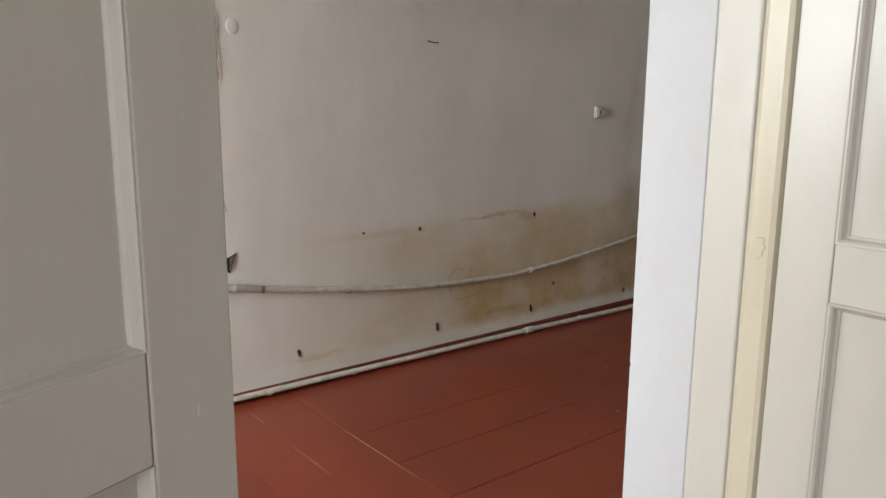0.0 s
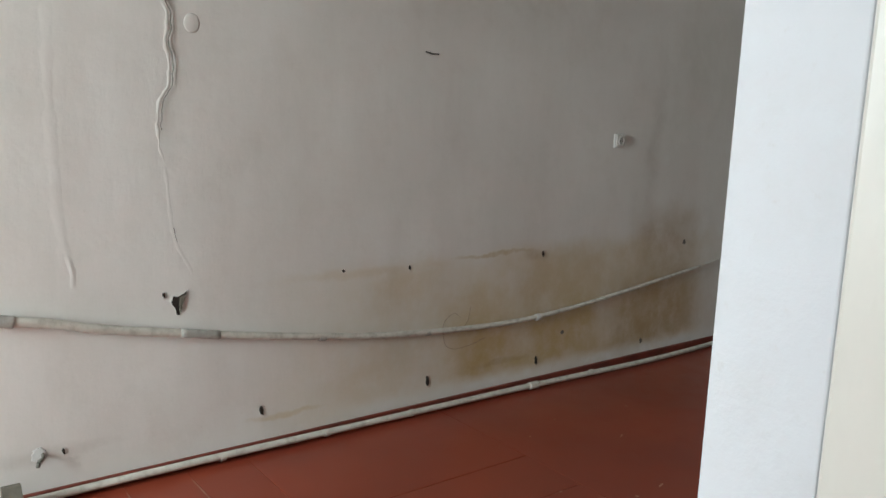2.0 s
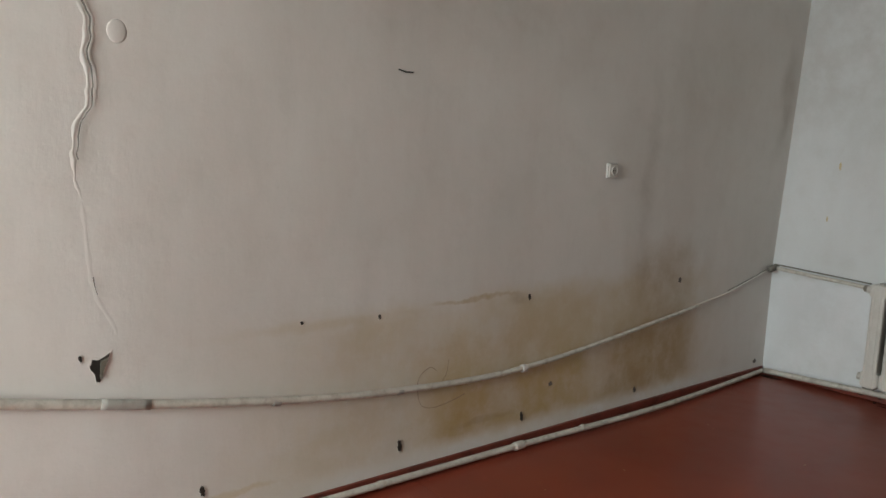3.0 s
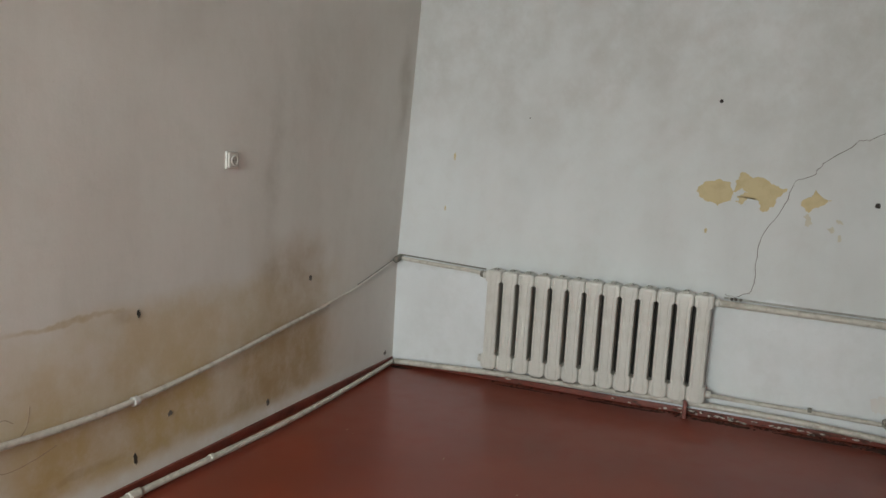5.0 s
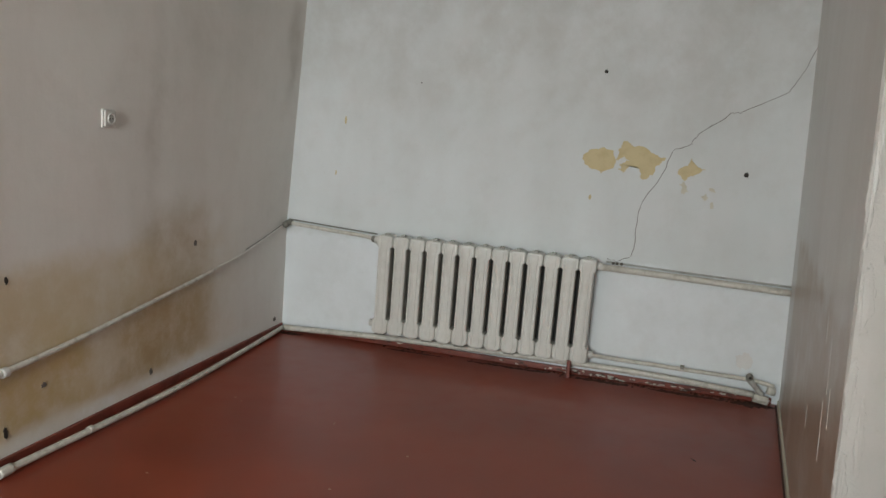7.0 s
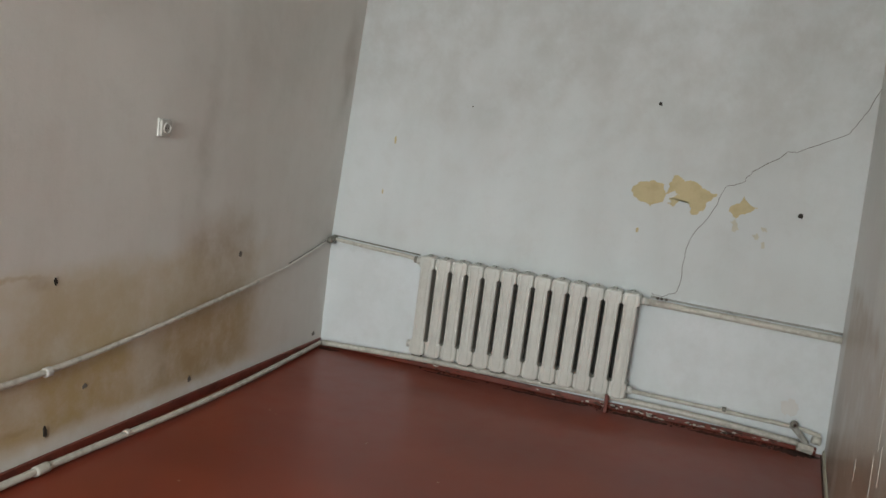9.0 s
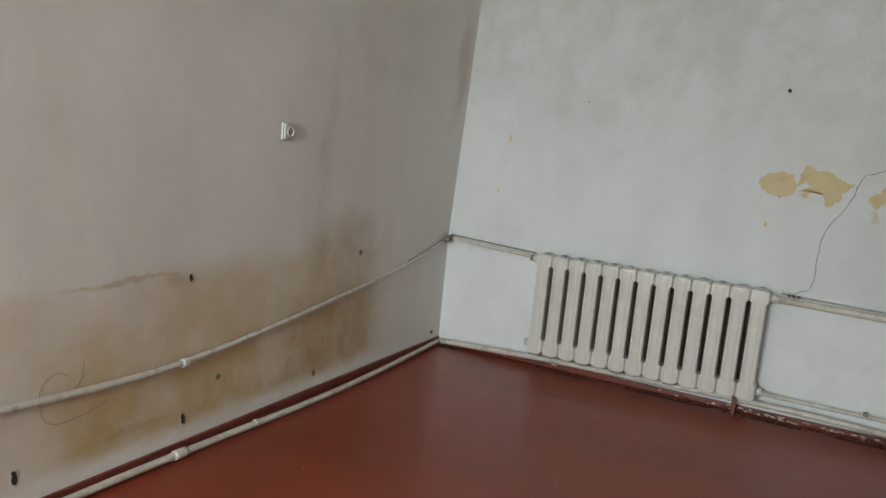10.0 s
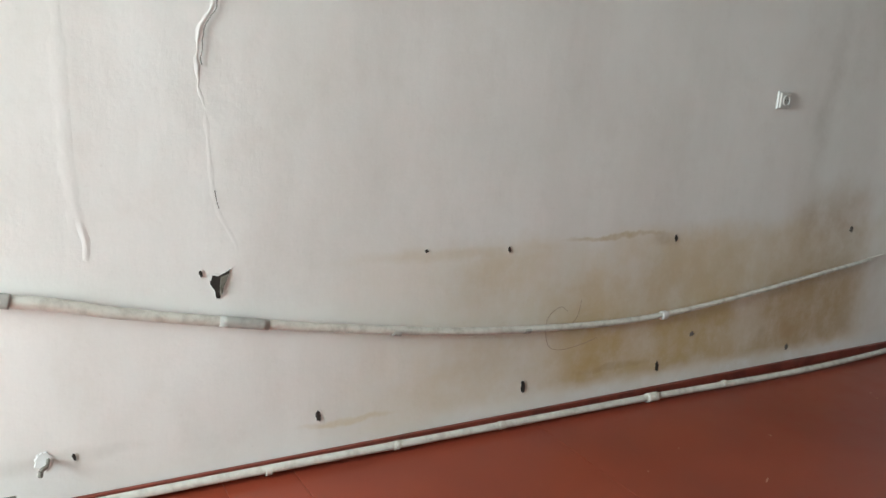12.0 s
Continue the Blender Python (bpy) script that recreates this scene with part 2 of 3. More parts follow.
def add_box(bm, lo, hi):
    x0, y0, z0 = lo
    x1, y1, z1 = hi
    v = [bm.verts.new(p) for p in ((x0, y0, z0), (x1, y0, z0), (x1, y1, z0), (x0, y1, z0),
                                   (x0, y0, z1), (x1, y0, z1), (x1, y1, z1), (x0, y1, z1))]
    for f in ((3, 2, 1, 0), (4, 5, 6, 7), (0, 1, 5, 4), (1, 2, 6, 5), (2, 3, 7, 6), (3, 0, 4, 7)):
        bm.faces.new([v[i] for i in f])


def boxes(*pairs, bevel=0.0):
    bm = bmesh.new()
    for lo, hi in pairs:
        add_box(bm, lo, hi)
    if bevel:
        bmesh.ops.bevel(bm, geom=bm.edges[:], offset=bevel, segments=2, profile=0.5, affect="EDGES")
    return bm


def mesh_ob(name, bm, material, smooth=False):
    bmesh.ops.recalc_face_normals(bm, faces=bm.faces[:])
    me = bpy.data.meshes.new(name)
    bm.to_mesh(me)
    bm.free()
    me.materials.append(material)
    if smooth:
        for p in me.polygons:
            p.use_smooth = True
    return new(name, me)


def part(name, bm, material, parent, label="", smooth=False):
    ob = mesh_ob(name, bm, material, smooth)
    ob.parent = parent
    if label:
        ob["label"] = label
    return ob


def thing(name, label, category, group="", kind=""):
    return tagged(new(name), label, category, group, kind)


def spline(points, steps=8):
    """Smooth line through points (Catmull-Rom)."""
    p = [Vector(q) for q in points]
    p = [2 * p[0] - p[1]] + p + [2 * p[-1] - p[-2]]
    out = []
    for i in range(1, len(p) - 2):
        for s in range(steps):
            u = s / steps
            a, b, c, d = p[i - 1:i + 3]
            out.append(0.5 * (2 * b + (c - a) * u + (2 * a - 5 * b + 4 * c - d) * u * u + (3 * b - a - 3 * c + d) * u ** 3))
    return out + [p[-2]]


def tube(points, radius, sides=10, rough=0.0, ends=None, power=1.0):
    """A round bar along points; radius may change from start to end."""
    bm = bmesh.new()
    rings = []
    n = len(points)
    for i, p in enumerate(points):
        d = (points[min(i + 1, n - 1)] - points[max(i - 1, 0)]).normalized()
        side = d.cross(Vector((0, 0, 1)) if abs(d.z) < 0.9 else Vector((1, 0, 0))).normalized()
        up = side.cross(d)
        r = radius if ends is None else radius + (ends - radius) * (i / (n - 1)) ** power
        r *= 1 + rough * noise.noise(p * 23)
        rings.append([bm.verts.new(p + r * (math.cos(a) * side + math.sin(a) * up))
                      for a in (2 * math.pi * k / sides for k in range(sides))])
    for a, b in zip(rings, rings[1:]):
        for k in range(sides):
            bm.faces.new((a[k], a[(k + 1) % sides], b[(k + 1) % sides], b[k]))
    bm.faces.new(rings[0])
    bm.faces.new(rings[-1][::-1])
    return bm


def flake(outline, axis, depth, base):
    """A thin plate with this outline on a wall. axis 'y': outline is (x, z); 'x': (y, z); 'z': (x, y)."""
    def at(a, b, c):
        return {"y": (a, c, b), "x": (c, a, b), "z": (a, b, c)}[axis]
    bm = bmesh.new()
    lo = [bm.verts.new(at(a, b, base)) for a, b in outline]
    ca = sum(a for a, b in outline) / len(outline)
    cb = sum(b for a, b in outline) / len(outline)
    hi = [bm.verts.new(at(ca + 0.93 * (a - ca), cb + 0.93 * (b - cb), base + depth)) for a, b in outline]
    n = len(outline)
    for i in range(n):
        bm.faces.new((lo[i], lo[(i + 1) % n], hi[(i + 1) % n], hi[i]))
    bm.faces.new(hi)
    return bm


def ragged(outline, amount, times=3, seed=0):
    """The outline with its edges broken up."""
    rnd = random.Random(seed)
    pts = list(outline)
    for _ in range(times):
        nxt = []
        for (a, b), (c, d) in zip(pts, pts[1:] + pts[:1]):
            nxt += [(a, b), ((a + c) / 2 + rnd.uniform(-amount, amount), (b + d) / 2 + rnd.uniform(-amount, amount))]
        pts, amount = nxt, amount * 0.55
    return pts


def round_outline(a, b, ra, rb, n=10, turn=0.0):
    c, s = math.cos(turn), math.sin(turn)
    return [(a + ra * math.cos(t) * c - rb * math.sin(t) * s, b + ra * math.cos(t) * s + rb * math.sin(t) * c)
            for t in (2 * math.pi * i / n for i in range(n))]


# ---- structure ----
def struct(name, bm, material, label, category):
    return tagged(mesh_ob(name, bm, material), label, category, kind="structure")


def prism(corners, z0, z1, lean=0.0):
    bm = bmesh.new()
    lo = [bm.verts.new((x, y, z0)) for x, y in corners]
    hi = [bm.verts.new((x, y + lean, z1)) for x, y in corners]
    n = len(corners)
    for i in range(n):
        bm.faces.new((lo[i], lo[(i + 1) % n], hi[(i + 1) % n], hi[i]))
    bm.faces.new(lo[::-1])
    bm.faces.new(hi)
    return bm


YO = -5.6                      # far wall of the outer room
JX, DX = -4.22, -5.96          # door opening
Y_IN, Y_OUT = -2.29, -2.52     # door wall faces
SIDE_Y = -2.942                # foot of the side wall in the far corner
BEND = (-2.37, -2.665)
LEAN = 0.0385


def leaning_wall():
    """The stained wall; it leans into the room towards its far upper corner."""
    bm = boxes(((XW - 0.3, 0.08, 0), (0.3, 0.3, H)))
    xs = [XW + (0 - XW) * i / 74 for i in range(75)]
    zs = [H * k / 30 for k in range(31)]

    def lean(x, z):
        u = min(max((x + 1.6) / 1.6, 0), 1)
        return -0.046 * max(0, z - 0.7) * u * u * (3 - 2 * u)
    rows = [[bm.verts.new((x, lean(x, z), z)) for z in zs] for x in xs]
    for a, b in zip(rows, rows[1:]):
        for k in range(30):
            bm.faces.new((a[k], b[k], b[k + 1], a[k + 1]))
    return bm


struct("wall_north", leaning_wall(), M_STAINED, "old limewashed wall with brown damp stains", "wall")
struct("wall_east", prism(((0, 0), (0.3, 0), (0.3, -3.3), (0, -3.3)), 0, H), M_WHITE, "white limewashed wall with dirty streaks and painted-in shade at the top, behind the radiator", "wall")
struct("wall_south_far", prism(((0, SIDE_Y), BEND, (BEND[0], -3.1), (0, -3.3)), 0, H, LEAN * H), M_SIDE, "brownish worn gloss-painted wall with scratches", "wall")
struct("wall_south_end", prism((BEND, (BEND[0] - 0.015, BEND[1] - 0.004), (BEND[0] - 0.015, -3.12), (BEND[0], -3.12)), 0, H, LEAN * H), M_GLOSS,
       "rough pale plaster end of the side wall", "wall")
struct("wall_south_near", prism(((BEND[0], -2.98), (-4.06, -2.98), (-4.06, Y_IN), (JX, Y_IN), (JX, Y_OUT), (-4.16, Y_OUT), (-4.16, -3.12), (BEND[0], -3.12)), 0, H), M_PLASTER,
       "pale plaster wall beside the doorway", "wall")
struct("wall_south_left", boxes(((XW, -2.96, 0), (-6.2, -1.93, H)), ((-6.2, -2.96, 0), (DX, Y_IN, H))), M_PLASTER, "plain pale unseen wall closing the room, stepped in to shade the door reveal", "wall")
struct("wall_over_door", boxes(((DX, -2.96, 2.2), (JX, Y_IN, H))), M_PLASTER, "plain pale wall above the doorway", "wall")
struct("wall_outer_south", boxes(((XW - 0.3, YO - 0.3, 0), (-1.7, YO, H))), M_PLASTER, "plain pale wall of the outer room", "wall")
struct("wall_outer_east", boxes(((-2.0, YO, 0), (-1.7, -3.1, H))), M_PLASTER, "plain pale wall of the outer room", "wall")
WIN = ((XW, -1.9, -0.4, -2.96, 0.0), (XO, -4.9, -3.7, YO, -2.96))


def window_wall(x, a, b, y0, y1):
    """An outside wall at x from y0 to y1 with an opening from a to b."""
    return boxes(((x - 0.3, y0, 0), (x, a, H)), ((x - 0.3, b, 0), (x, y1, H)), ((x - 0.3, a, 0), (x, b, 0.9)), ((x - 0.3, a, 2.4), (x, b, H)))


struct("wall_west", window_wall(*WIN[0]), M_PLASTER, "plain pale outside wall with a window opening", "wall")
struct("wall_outer_west", window_wall(*WIN[1]), M_PLASTER, "plain pale outside wall of the outer room", "wall")
for i, (wx, a, b, _, _) in enumerate(WIN):
    w = thing("window_%d" % (i + 1), "plain painted wooden window frame in the outside wall", "window", kind="structure")
    xs = (wx - 0.2, wx - 0.14)
    for lo, hi in (((a, 0.9), (b, 0.96)), ((a, 2.34), (b, 2.4)), ((a, 0.96), (a + 0.06, 2.34)), ((b - 0.06, 0.96), (b, 2.34)),
                   (((a + b) / 2 - 0.03, 0.96), ((a + b) / 2 + 0.03, 2.34))):
        part("window_frame", boxes(((xs[0], lo[0], lo[1]), (xs[1], hi[0], hi[1])), bevel=0.006), M_DOOR, w)
struct("ceiling", boxes(((XW - 0.3, -2.96, H), (0.3, 0.3, H + 0.2))), M_CEIL, "unseen plain whitewashed ceiling, darkened to dim the wall tops", "ceiling")
struct("ceiling_outer", boxes(((XW - 0.3, YO - 0.3, H), (0.3, -2.964, H + 0.2))), M_PLASTER, "unseen pale plastered ceiling of the outer room, bouncing light onto the door", "ceiling")

# skirting strips painted with the floor
struct("baseboard", boxes(((XW, -0.014, 0.004), (-0.02, -0.001, 0.047)), bevel=0.004), M_RED, "narrow red-painted skirting strip along the stained wall", "skirting")
struct("baseboard", boxes(((-0.02, -2.90, 0.004), (-0.001, -0.06, 0.036)), bevel=0.004), M_RED, "chipped red-painted skirting strip under the radiator", "skirting")


def along_bend(off, x0, x1):
    """Points beside the far south wall."""
    d = Vector((BEND[0], BEND[1] - SIDE_Y, 0)).normalized()
    nrm = Vector((-d.y, d.x, 0))
    if nrm.y < 0:
        nrm = -nrm
    p0 = Vector((0, SIDE_Y, 0))
    return [p0 + d * s + nrm * off for s in (x0, x1)]


q = along_bend(0.002, 0.03, 2.38)
r_ = along_bend(0.011, 0.03, 2.38)
struct("baseboard", prism([(q[0].x, q[0].y), (q[1].x, q[1].y), (r_[1].x, r_[1].y), (r_[0].x, r_[0].y)], 0.004, 0.034), M_CREAM,
       "narrow cream skirting strip with dark gap", "skirting")

q, r_ = along_bend(0.012, 0.05, 2.36), along_bend(0.019, 0.05, 2.36)
struct("trim", prism([(q[0].x, q[0].y), (q[1].x, q[1].y), (r_[1].x, r_[1].y), (r_[0].x, r_[0].y)], 0.0035, 0.010), M_GRIME, "thin dark strip along the cream skirting strip", "skirting gap")

# ---- doorway ----
frame_ob = thing("door_frame", "cream-painted wooden door frame with worn edges", "door frame", kind="structure")
part("jamb", boxes(((JX - 0.006, -2.50, 0.0), (JX + 0.05, -2.422, 2.2)), bevel=0.004), M_DOOR, frame_ob)
part("rounded_bead", boxes(((JX - 0.012, -2.556, 0.0), (JX + 0.03, -2.503, 2.2)), bevel=0.011), M_CREAM, frame_ob, "yellowed cream bead with a filled screw hole")
part("jamb", boxes(((DX - 0.05, -2.99, 0.0), (DX + 0.035, -2.91, 2.2)), bevel=0.004), M_DOOR, frame_ob)
part("head", boxes(((DX + 0.035, -2.99, 2.14), (JX - 0.012, -2.91, 2.2)), bevel=0.004), M_DOOR, frame_ob)
struct("door_reveal", boxes(((JX - 0.003, -2.42, 0.0), (JX + 0.01, Y_IN + 0.004, 2.2)), bevel=0.0028), M_REVEAL,
       "bright white painted reveal of the doorway", "door reveal")


def screw_hole(parent, a, b, at):
    part("screw_hole", flake(ragged(round_outline(a, b, 0.011, 0.018), 0.003, 2, 3), "x", -0.0012, at), M_CREAM, parent)


hinge = part("hinge", tube([Vector((JX - 0.014, -2.531, 1.515)), Vector((JX - 0.014, -2.531, 1.64))], 0.0125, 12), M_CREAM, frame_ob, "painted hinge knuckle", True)
part("pin", tube([Vector((JX - 0.0255, -2.531, 1.523)), Vector((JX - 0.028, -2.531, 1.523))], 0.005, 8), M_DARK, hinge, "dark hinge screw")
screw_hole(frame_ob, -2.529, 1.139, JX - 0.0122)


def door_leaf(name, width, label, slope=0.0045):
    """A panelled leaf in its own frame: x along the width, front face at y = 0, hinge at x = 0."""
    leaf = thing(name, label, "door", kind="structure")
    stile, t = 0.083, 0.04
    top = 2.12
    for x0, x1 in ((0, stile), (width - stile, width)):
        part("stile", boxes(((x0, 0, 0.02), (x1, t, top)), bevel=0.0025), M_DOOR, leaf)
    rails = ((0.02, 0.2), (1.100, 1.188), (2.02, top))
    for z0, z1 in rails:
        part("rail", boxes(((stile + 0.001, 0.0006, z0), (width - stile - 0.001, t, z1)), bevel=0.002), M_DOOR, leaf)
    for z0, z1 in ((0.2, 1.100), (1.188, 2.02)):
        x0, x1 = stile, width - stile
        part("panel", boxes(((x0 - 0.005, 0.017, z0 - 0.005), (x1 + 0.005, 0.030, z1 + 0.005))), M_DOOR, leaf)
        # sloping mouldings round the panel
        w, d = slope, 0.015
        for (a, b), (c, e) in (((x0, z0), (x1, z0)), ((x1, z0), (x1, z1)), ((x1, z1), (x0, z1)), ((x0, z1), (x0, z0))):
            bm = bmesh.new()
            mid = Vector(((x0 + x1) / 2, 0, (z0 + z1) / 2))
            rows = []
            for px, pz in ((a, b), (c, e)):
                sx, sz = (1 if px < mid.x else -1), (1 if pz < mid.z else -1)
                rows.append([bm.verts.new((px + sx * k * w, y, pz + sz * k * w))
                             for k, y in ((0, 0.0008), (0.25, 0.001), (0.5, 0.004), (0.7, 0.012), (1.0, d), (1.0, 0.020), (0, 0.020))])
            n = len(rows[0])
            for k in range(n):
                bm.faces.new((rows[0][k], rows[0][(k + 1) % n], rows[1][(k + 1) % n], rows[1][k]))
            bm.faces.new(rows[0][::-1])
            bm.faces.new(rows[1])
            part("moulding", bm, M_DOOR, leaf)
    return leaf


left_leaf = door_leaf("door_1", 0.85, "half-closed cream-painted panelled door leaf with chipped edge")
left_leaf.matrix_world = pose(-5.125 - 0.85 * math.cos(radians(22)), -2.58 - 0.85 * math.sin(radians(22)), 0, 0, 0, 22)
part("paint_chip", flake(ragged(round_outline(0.812, 1.128, 0.003, 0.006), 0.001, 2, 5), "y", -0.0006, -0.0004), M_DOOR, left_leaf)
right_leaf = door_leaf("door_2", 0.86, "open cream-painted panelled door leaf hinged at the frame", 0.013)
right_leaf.matrix_world = pose(-4.238, -2.565, -0.024, 0, 0, -90)

stub = thing("nail_stub", "tiny rusty nail stub in the edge of the reveal", "nail")
part("shank", tube([Vector((JX + 0.004, -2.291, 0.875)), Vector((JX - 0.004, -2.283, 0.875))], 0.004, 6), M_DARK, stub)

# ---- pipes along the stained wall ----
SAG = [(-6.5, -0.03, 0.80), (-5.4, -0.03, 0.755), (-4.61, -0.03, 0.654), (-4.33, -0.03, 0.593), (-4.03, -0.03, 0.536), (-3.59, -0.03, 0.464), (-3.12, -0.03, 0.405),
       (-2.6, -0.03, 0.374), (-2.24, -0.03, 0.377), (-1.8, -0.03, 0.413), (-1.2, -0.03, 0.484), (-0.86, -0.026, 0.522)]


def clamp(name, parent, at, radius, length, material, label="", axis=(1, 0, 0)):
    a = Vector(axis).normalized() * length / 2
    p = Vector(at)
    return part(name, tube([p - a, p - a * 0.7, p + a * 0.7, p + a], radius, 12), material, parent, label, True)


upper = thing("heating_pipe", "sagging cream-painted heating pipe with chipped joints along the stained wall", "pipe")
line = spline(SAG)
part("pipe", tube(line, 0.021, 10, 0.06, 0.009, 0.8), M_PIPE, upper, "", True)
clamp("coupling", upper, (-2.238, -0.03, 0.375), 0.018, 0.026, M_PLASTIC, "white pipe coupling", (1, 0, 0.05))
clamp("joint", upper, (-3.98, -0.03, 0.527), 0.0172, 0.15, M_SLEEVE, "rusty grey pipe sleeve", (1, 0, -0.19))
clamp("joint", upper, (-4.61, -0.03, 0.654), 0.0212, 0.05, M_SLEEVE, "grimy pipe joint", (1, 0, -0.2))
clamp("joint", upper, (-3.47, -0.03, 0.442), 0.0155, 0.03, M_SLEEVE, "", (1, 0, -0.15))
clamp("joint", upper, (-2.93, -0.03, 0.388), 0.0135, 0.025, M_SLEEVE, "", (1, 0, -0.08))
part("painted_over_end", tube(spline([(-0.88, -0.014, 0.521), (-0.573, -0.012, 0.558), (-0.317, -0.012, 0.614), (-0.1, -0.016, 0.667)]), 0.005, 8, 0.15),
     M_STAINED, upper, "pipe end painted over in the wall colour", True)
part("shadow_line", tube(spline([(-0.52, -0.008, 0.578), (-0.317, -0.010, 0.622), (-0.1, -0.014, 0.676)]), 0.0022, 6, 0.4), M_GREY, upper, "thin dark bar standing for the shadow line above the pipe end", True)
clamp("elbow", upper, (-0.05, -0.03, 0.684), 0.02, 0.09, M_GREY, "dark pipe elbow in the corner", (1, 0.1, 0.1))

lower = thing("heating_pipe", "cream-painted heating pipe lying along the floor by the stained wall", "pipe")
LOW = [(-6.5, -0.035, 0.03), (-5.0, -0.035, 0.03), (-4.1, -0.036, 0.034), (-3.1, -0.046, 0.03), (-2.26, -0.058, 0.028), (-1.5, -0.085, 0.026),
       (-1.0, -0.08, 0.025), (-0.32, -0.045, 0.025), (-0.06, -0.03, 0.028)]
part("pipe", tube(spline(LOW), 0.0140, 10, 0.05), M_PIPE, lower, "", True)
clamp("coupling", lower, (-2.268, -0.058, 0.028), 0.019, 0.06, M_PIPE, "painted pipe coupling")
for x, y in ((-3.02, -0.047), (-3.9, -0.038), (-3.45, -0.042), (-1.85, -0.073)):
    clamp("joint", lower, (x, y, 0.030), 0.0160, 0.02, M_PIPE)

# ---- radiator wall: radiator and its pipes ----
PITCH, R_Y0, NSEC = 0.0972, -0.693, 13


def radiator_section():
    """One cast-iron section, centred on y = 0, between the wall and x = -0.16."""
    half_prof = ((-0.045, 0.55), (-0.06, 0.95), (-0.075, 1.0), (-0.138, 1.0), (-0.147, 0.96), (-0.152, 0.86), (-0.153, 0.62), (-0.1515, 0.55),
                 (-0.1515, 0.44), (-0.1535, 0.38), (-0.154, 0.20), (-0.1545, 0.12))
    prof = list(half_prof) + [(x, -w) for x, w in reversed(half_prof)]
    hub, col = 0.0484, 0.0372
    levels = ((0.104, 0.022, 0.85), (0.110, 0.034, 0.97), (0.120, 0.0465, 1.0), (0.128, hub, 1.0), (0.188, hub, 1.0), (0.193, 0.0455, 1), (0.198, col, 1.0), (0.40, col, 1.0),
              (0.622, col, 1.0), (0.627, 0.0455, 1), (0.632, hub, 1.0), (0.676, hub, 1.0), (0.686, 0.0455, 0.97), (0.692, 0.034, 0.88))
    bm = bmesh.new()
    rings = []
    for z, hw, deep in levels:
        rings.append([bm.verts.new((-0.10 + (x + 0.10) * deep, w * hw, z)) for x, w in prof])
    n = len(prof)
    for a, b in zip(rings, rings[1:]):
        for k in range(n):
            bm.faces.new((a[k], a[(k + 1) % n], b[(k + 1) % n], b[k]))
    bm.faces.new(rings[0][::-1])
    bm.faces.new(rings[-1])
    return bm


radiator = thing("radiator", "cream-painted cast-iron sectional radiator with flaking paint on the white wall", "radiator")
first = part("section", radiator_section(), M_RADIATOR, radiator)
first.location.y = R_Y0
for i in range(1, NSEC):
    s = new("section", first.data)
    s.parent, s.location = radiator, (0, R_Y0 - i * PITCH, 0)
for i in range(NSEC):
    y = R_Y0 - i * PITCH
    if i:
        part("shade_plate", boxes(((-0.074, y + PITCH / 2 - 0.0135, 0.188), (-0.070, y + PITCH / 2 + 0.0135, 0.632))), M_SLOT_SHADE, radiator, "near-black plate standing for the shade in the slot")
    part("lug", boxes(((-0.118, y - 0.014, 0.688), (-0.078, y + 0.014, 0.702)), bevel=0.005), M_SLEEVE, radiator, "dusty top lug")
    part("joint_nipple", tube([Vector((-0.10, y - 0.052, 0.128)), Vector((-0.10, y - 0.044, 0.128))], 0.024, 12), M_SLEEVE, radiator, "grimy joint")
    if i in (0, 3, 5, 8):
        part("dirt_flake", boxes(((-0.15, y - 0.03, 0.098), (-0.08, y + 0.03, 0.113)), bevel=0.005), M_GREY, radiator, "flaked grey paint under the section")
RY1 = R_Y0 - NSEC * PITCH + PITCH / 2
for y, z, name in ((R_Y0 + 0.062, 0.655, "plug"), (R_Y0 + 0.062, 0.155, "plug"), (RY1 - 0.014, 0.655, "plug"), (RY1 - 0.014, 0.155, "plug")):
    part(name, tube([Vector((-0.10, y - 0.014, z)), Vector((-0.10, y + 0.014, z))], 0.022, 8), M_RADIATOR, radiator, "", True)
part("foot", boxes(((-0.11, -1.822, 0.002), (-0.09, -1.800, 0.115)), bevel=0.003), M_RED, radiator, "red-painted support foot")

inlet = thing("heating_pipe", "thin painted feed pipe from the corner to the radiator", "pipe")
part("pipe", tube(spline([(-0.03, -0.03, 0.685), (-0.03, -0.3, 0.668), (-0.045, -0.52, 0.66), (-0.10, -0.625, 0.656)]), 0.0115, 10, 0.08), M_PIPE, inlet, "", True)
part("wire", tube(spline([(-0.012, -0.02, 0.705), (-0.012, -0.3, 0.690), (-0.02, -0.60, 0.676)]), 0.0045, 6, 0.2), M_GREY, inlet, "dark cable above the pipe", True)
part("union_nut", tube([Vector((-0.09, -0.600, 0.658)), Vector((-0.10, -0.628, 0.656))], 0.021, 6), M_GREY, inlet, "dark union nut")

outlet = thing("heating_pipe", "thick cream-painted pipe from the radiator to the side wall", "pipe")
part("pipe", tube(spline([(-0.10, RY1 - 0.02, 0.652), (-0.06, RY1 - 0.12, 0.645), (-0.04, -2.36, 0.636), (-0.04, -2.925, 0.624)]), 0.0185, 10, 0.05), M_PIPE, outlet, "", True)
part("cable", tube(spline([(-0.012, -1.95, 0.672), (-0.012, -2.36, 0.662), (-0.012, -2.92, 0.652)]), 0.006, 6, 0.2), M_SLEEVE, outlet, "grimy cable above the pipe", True)
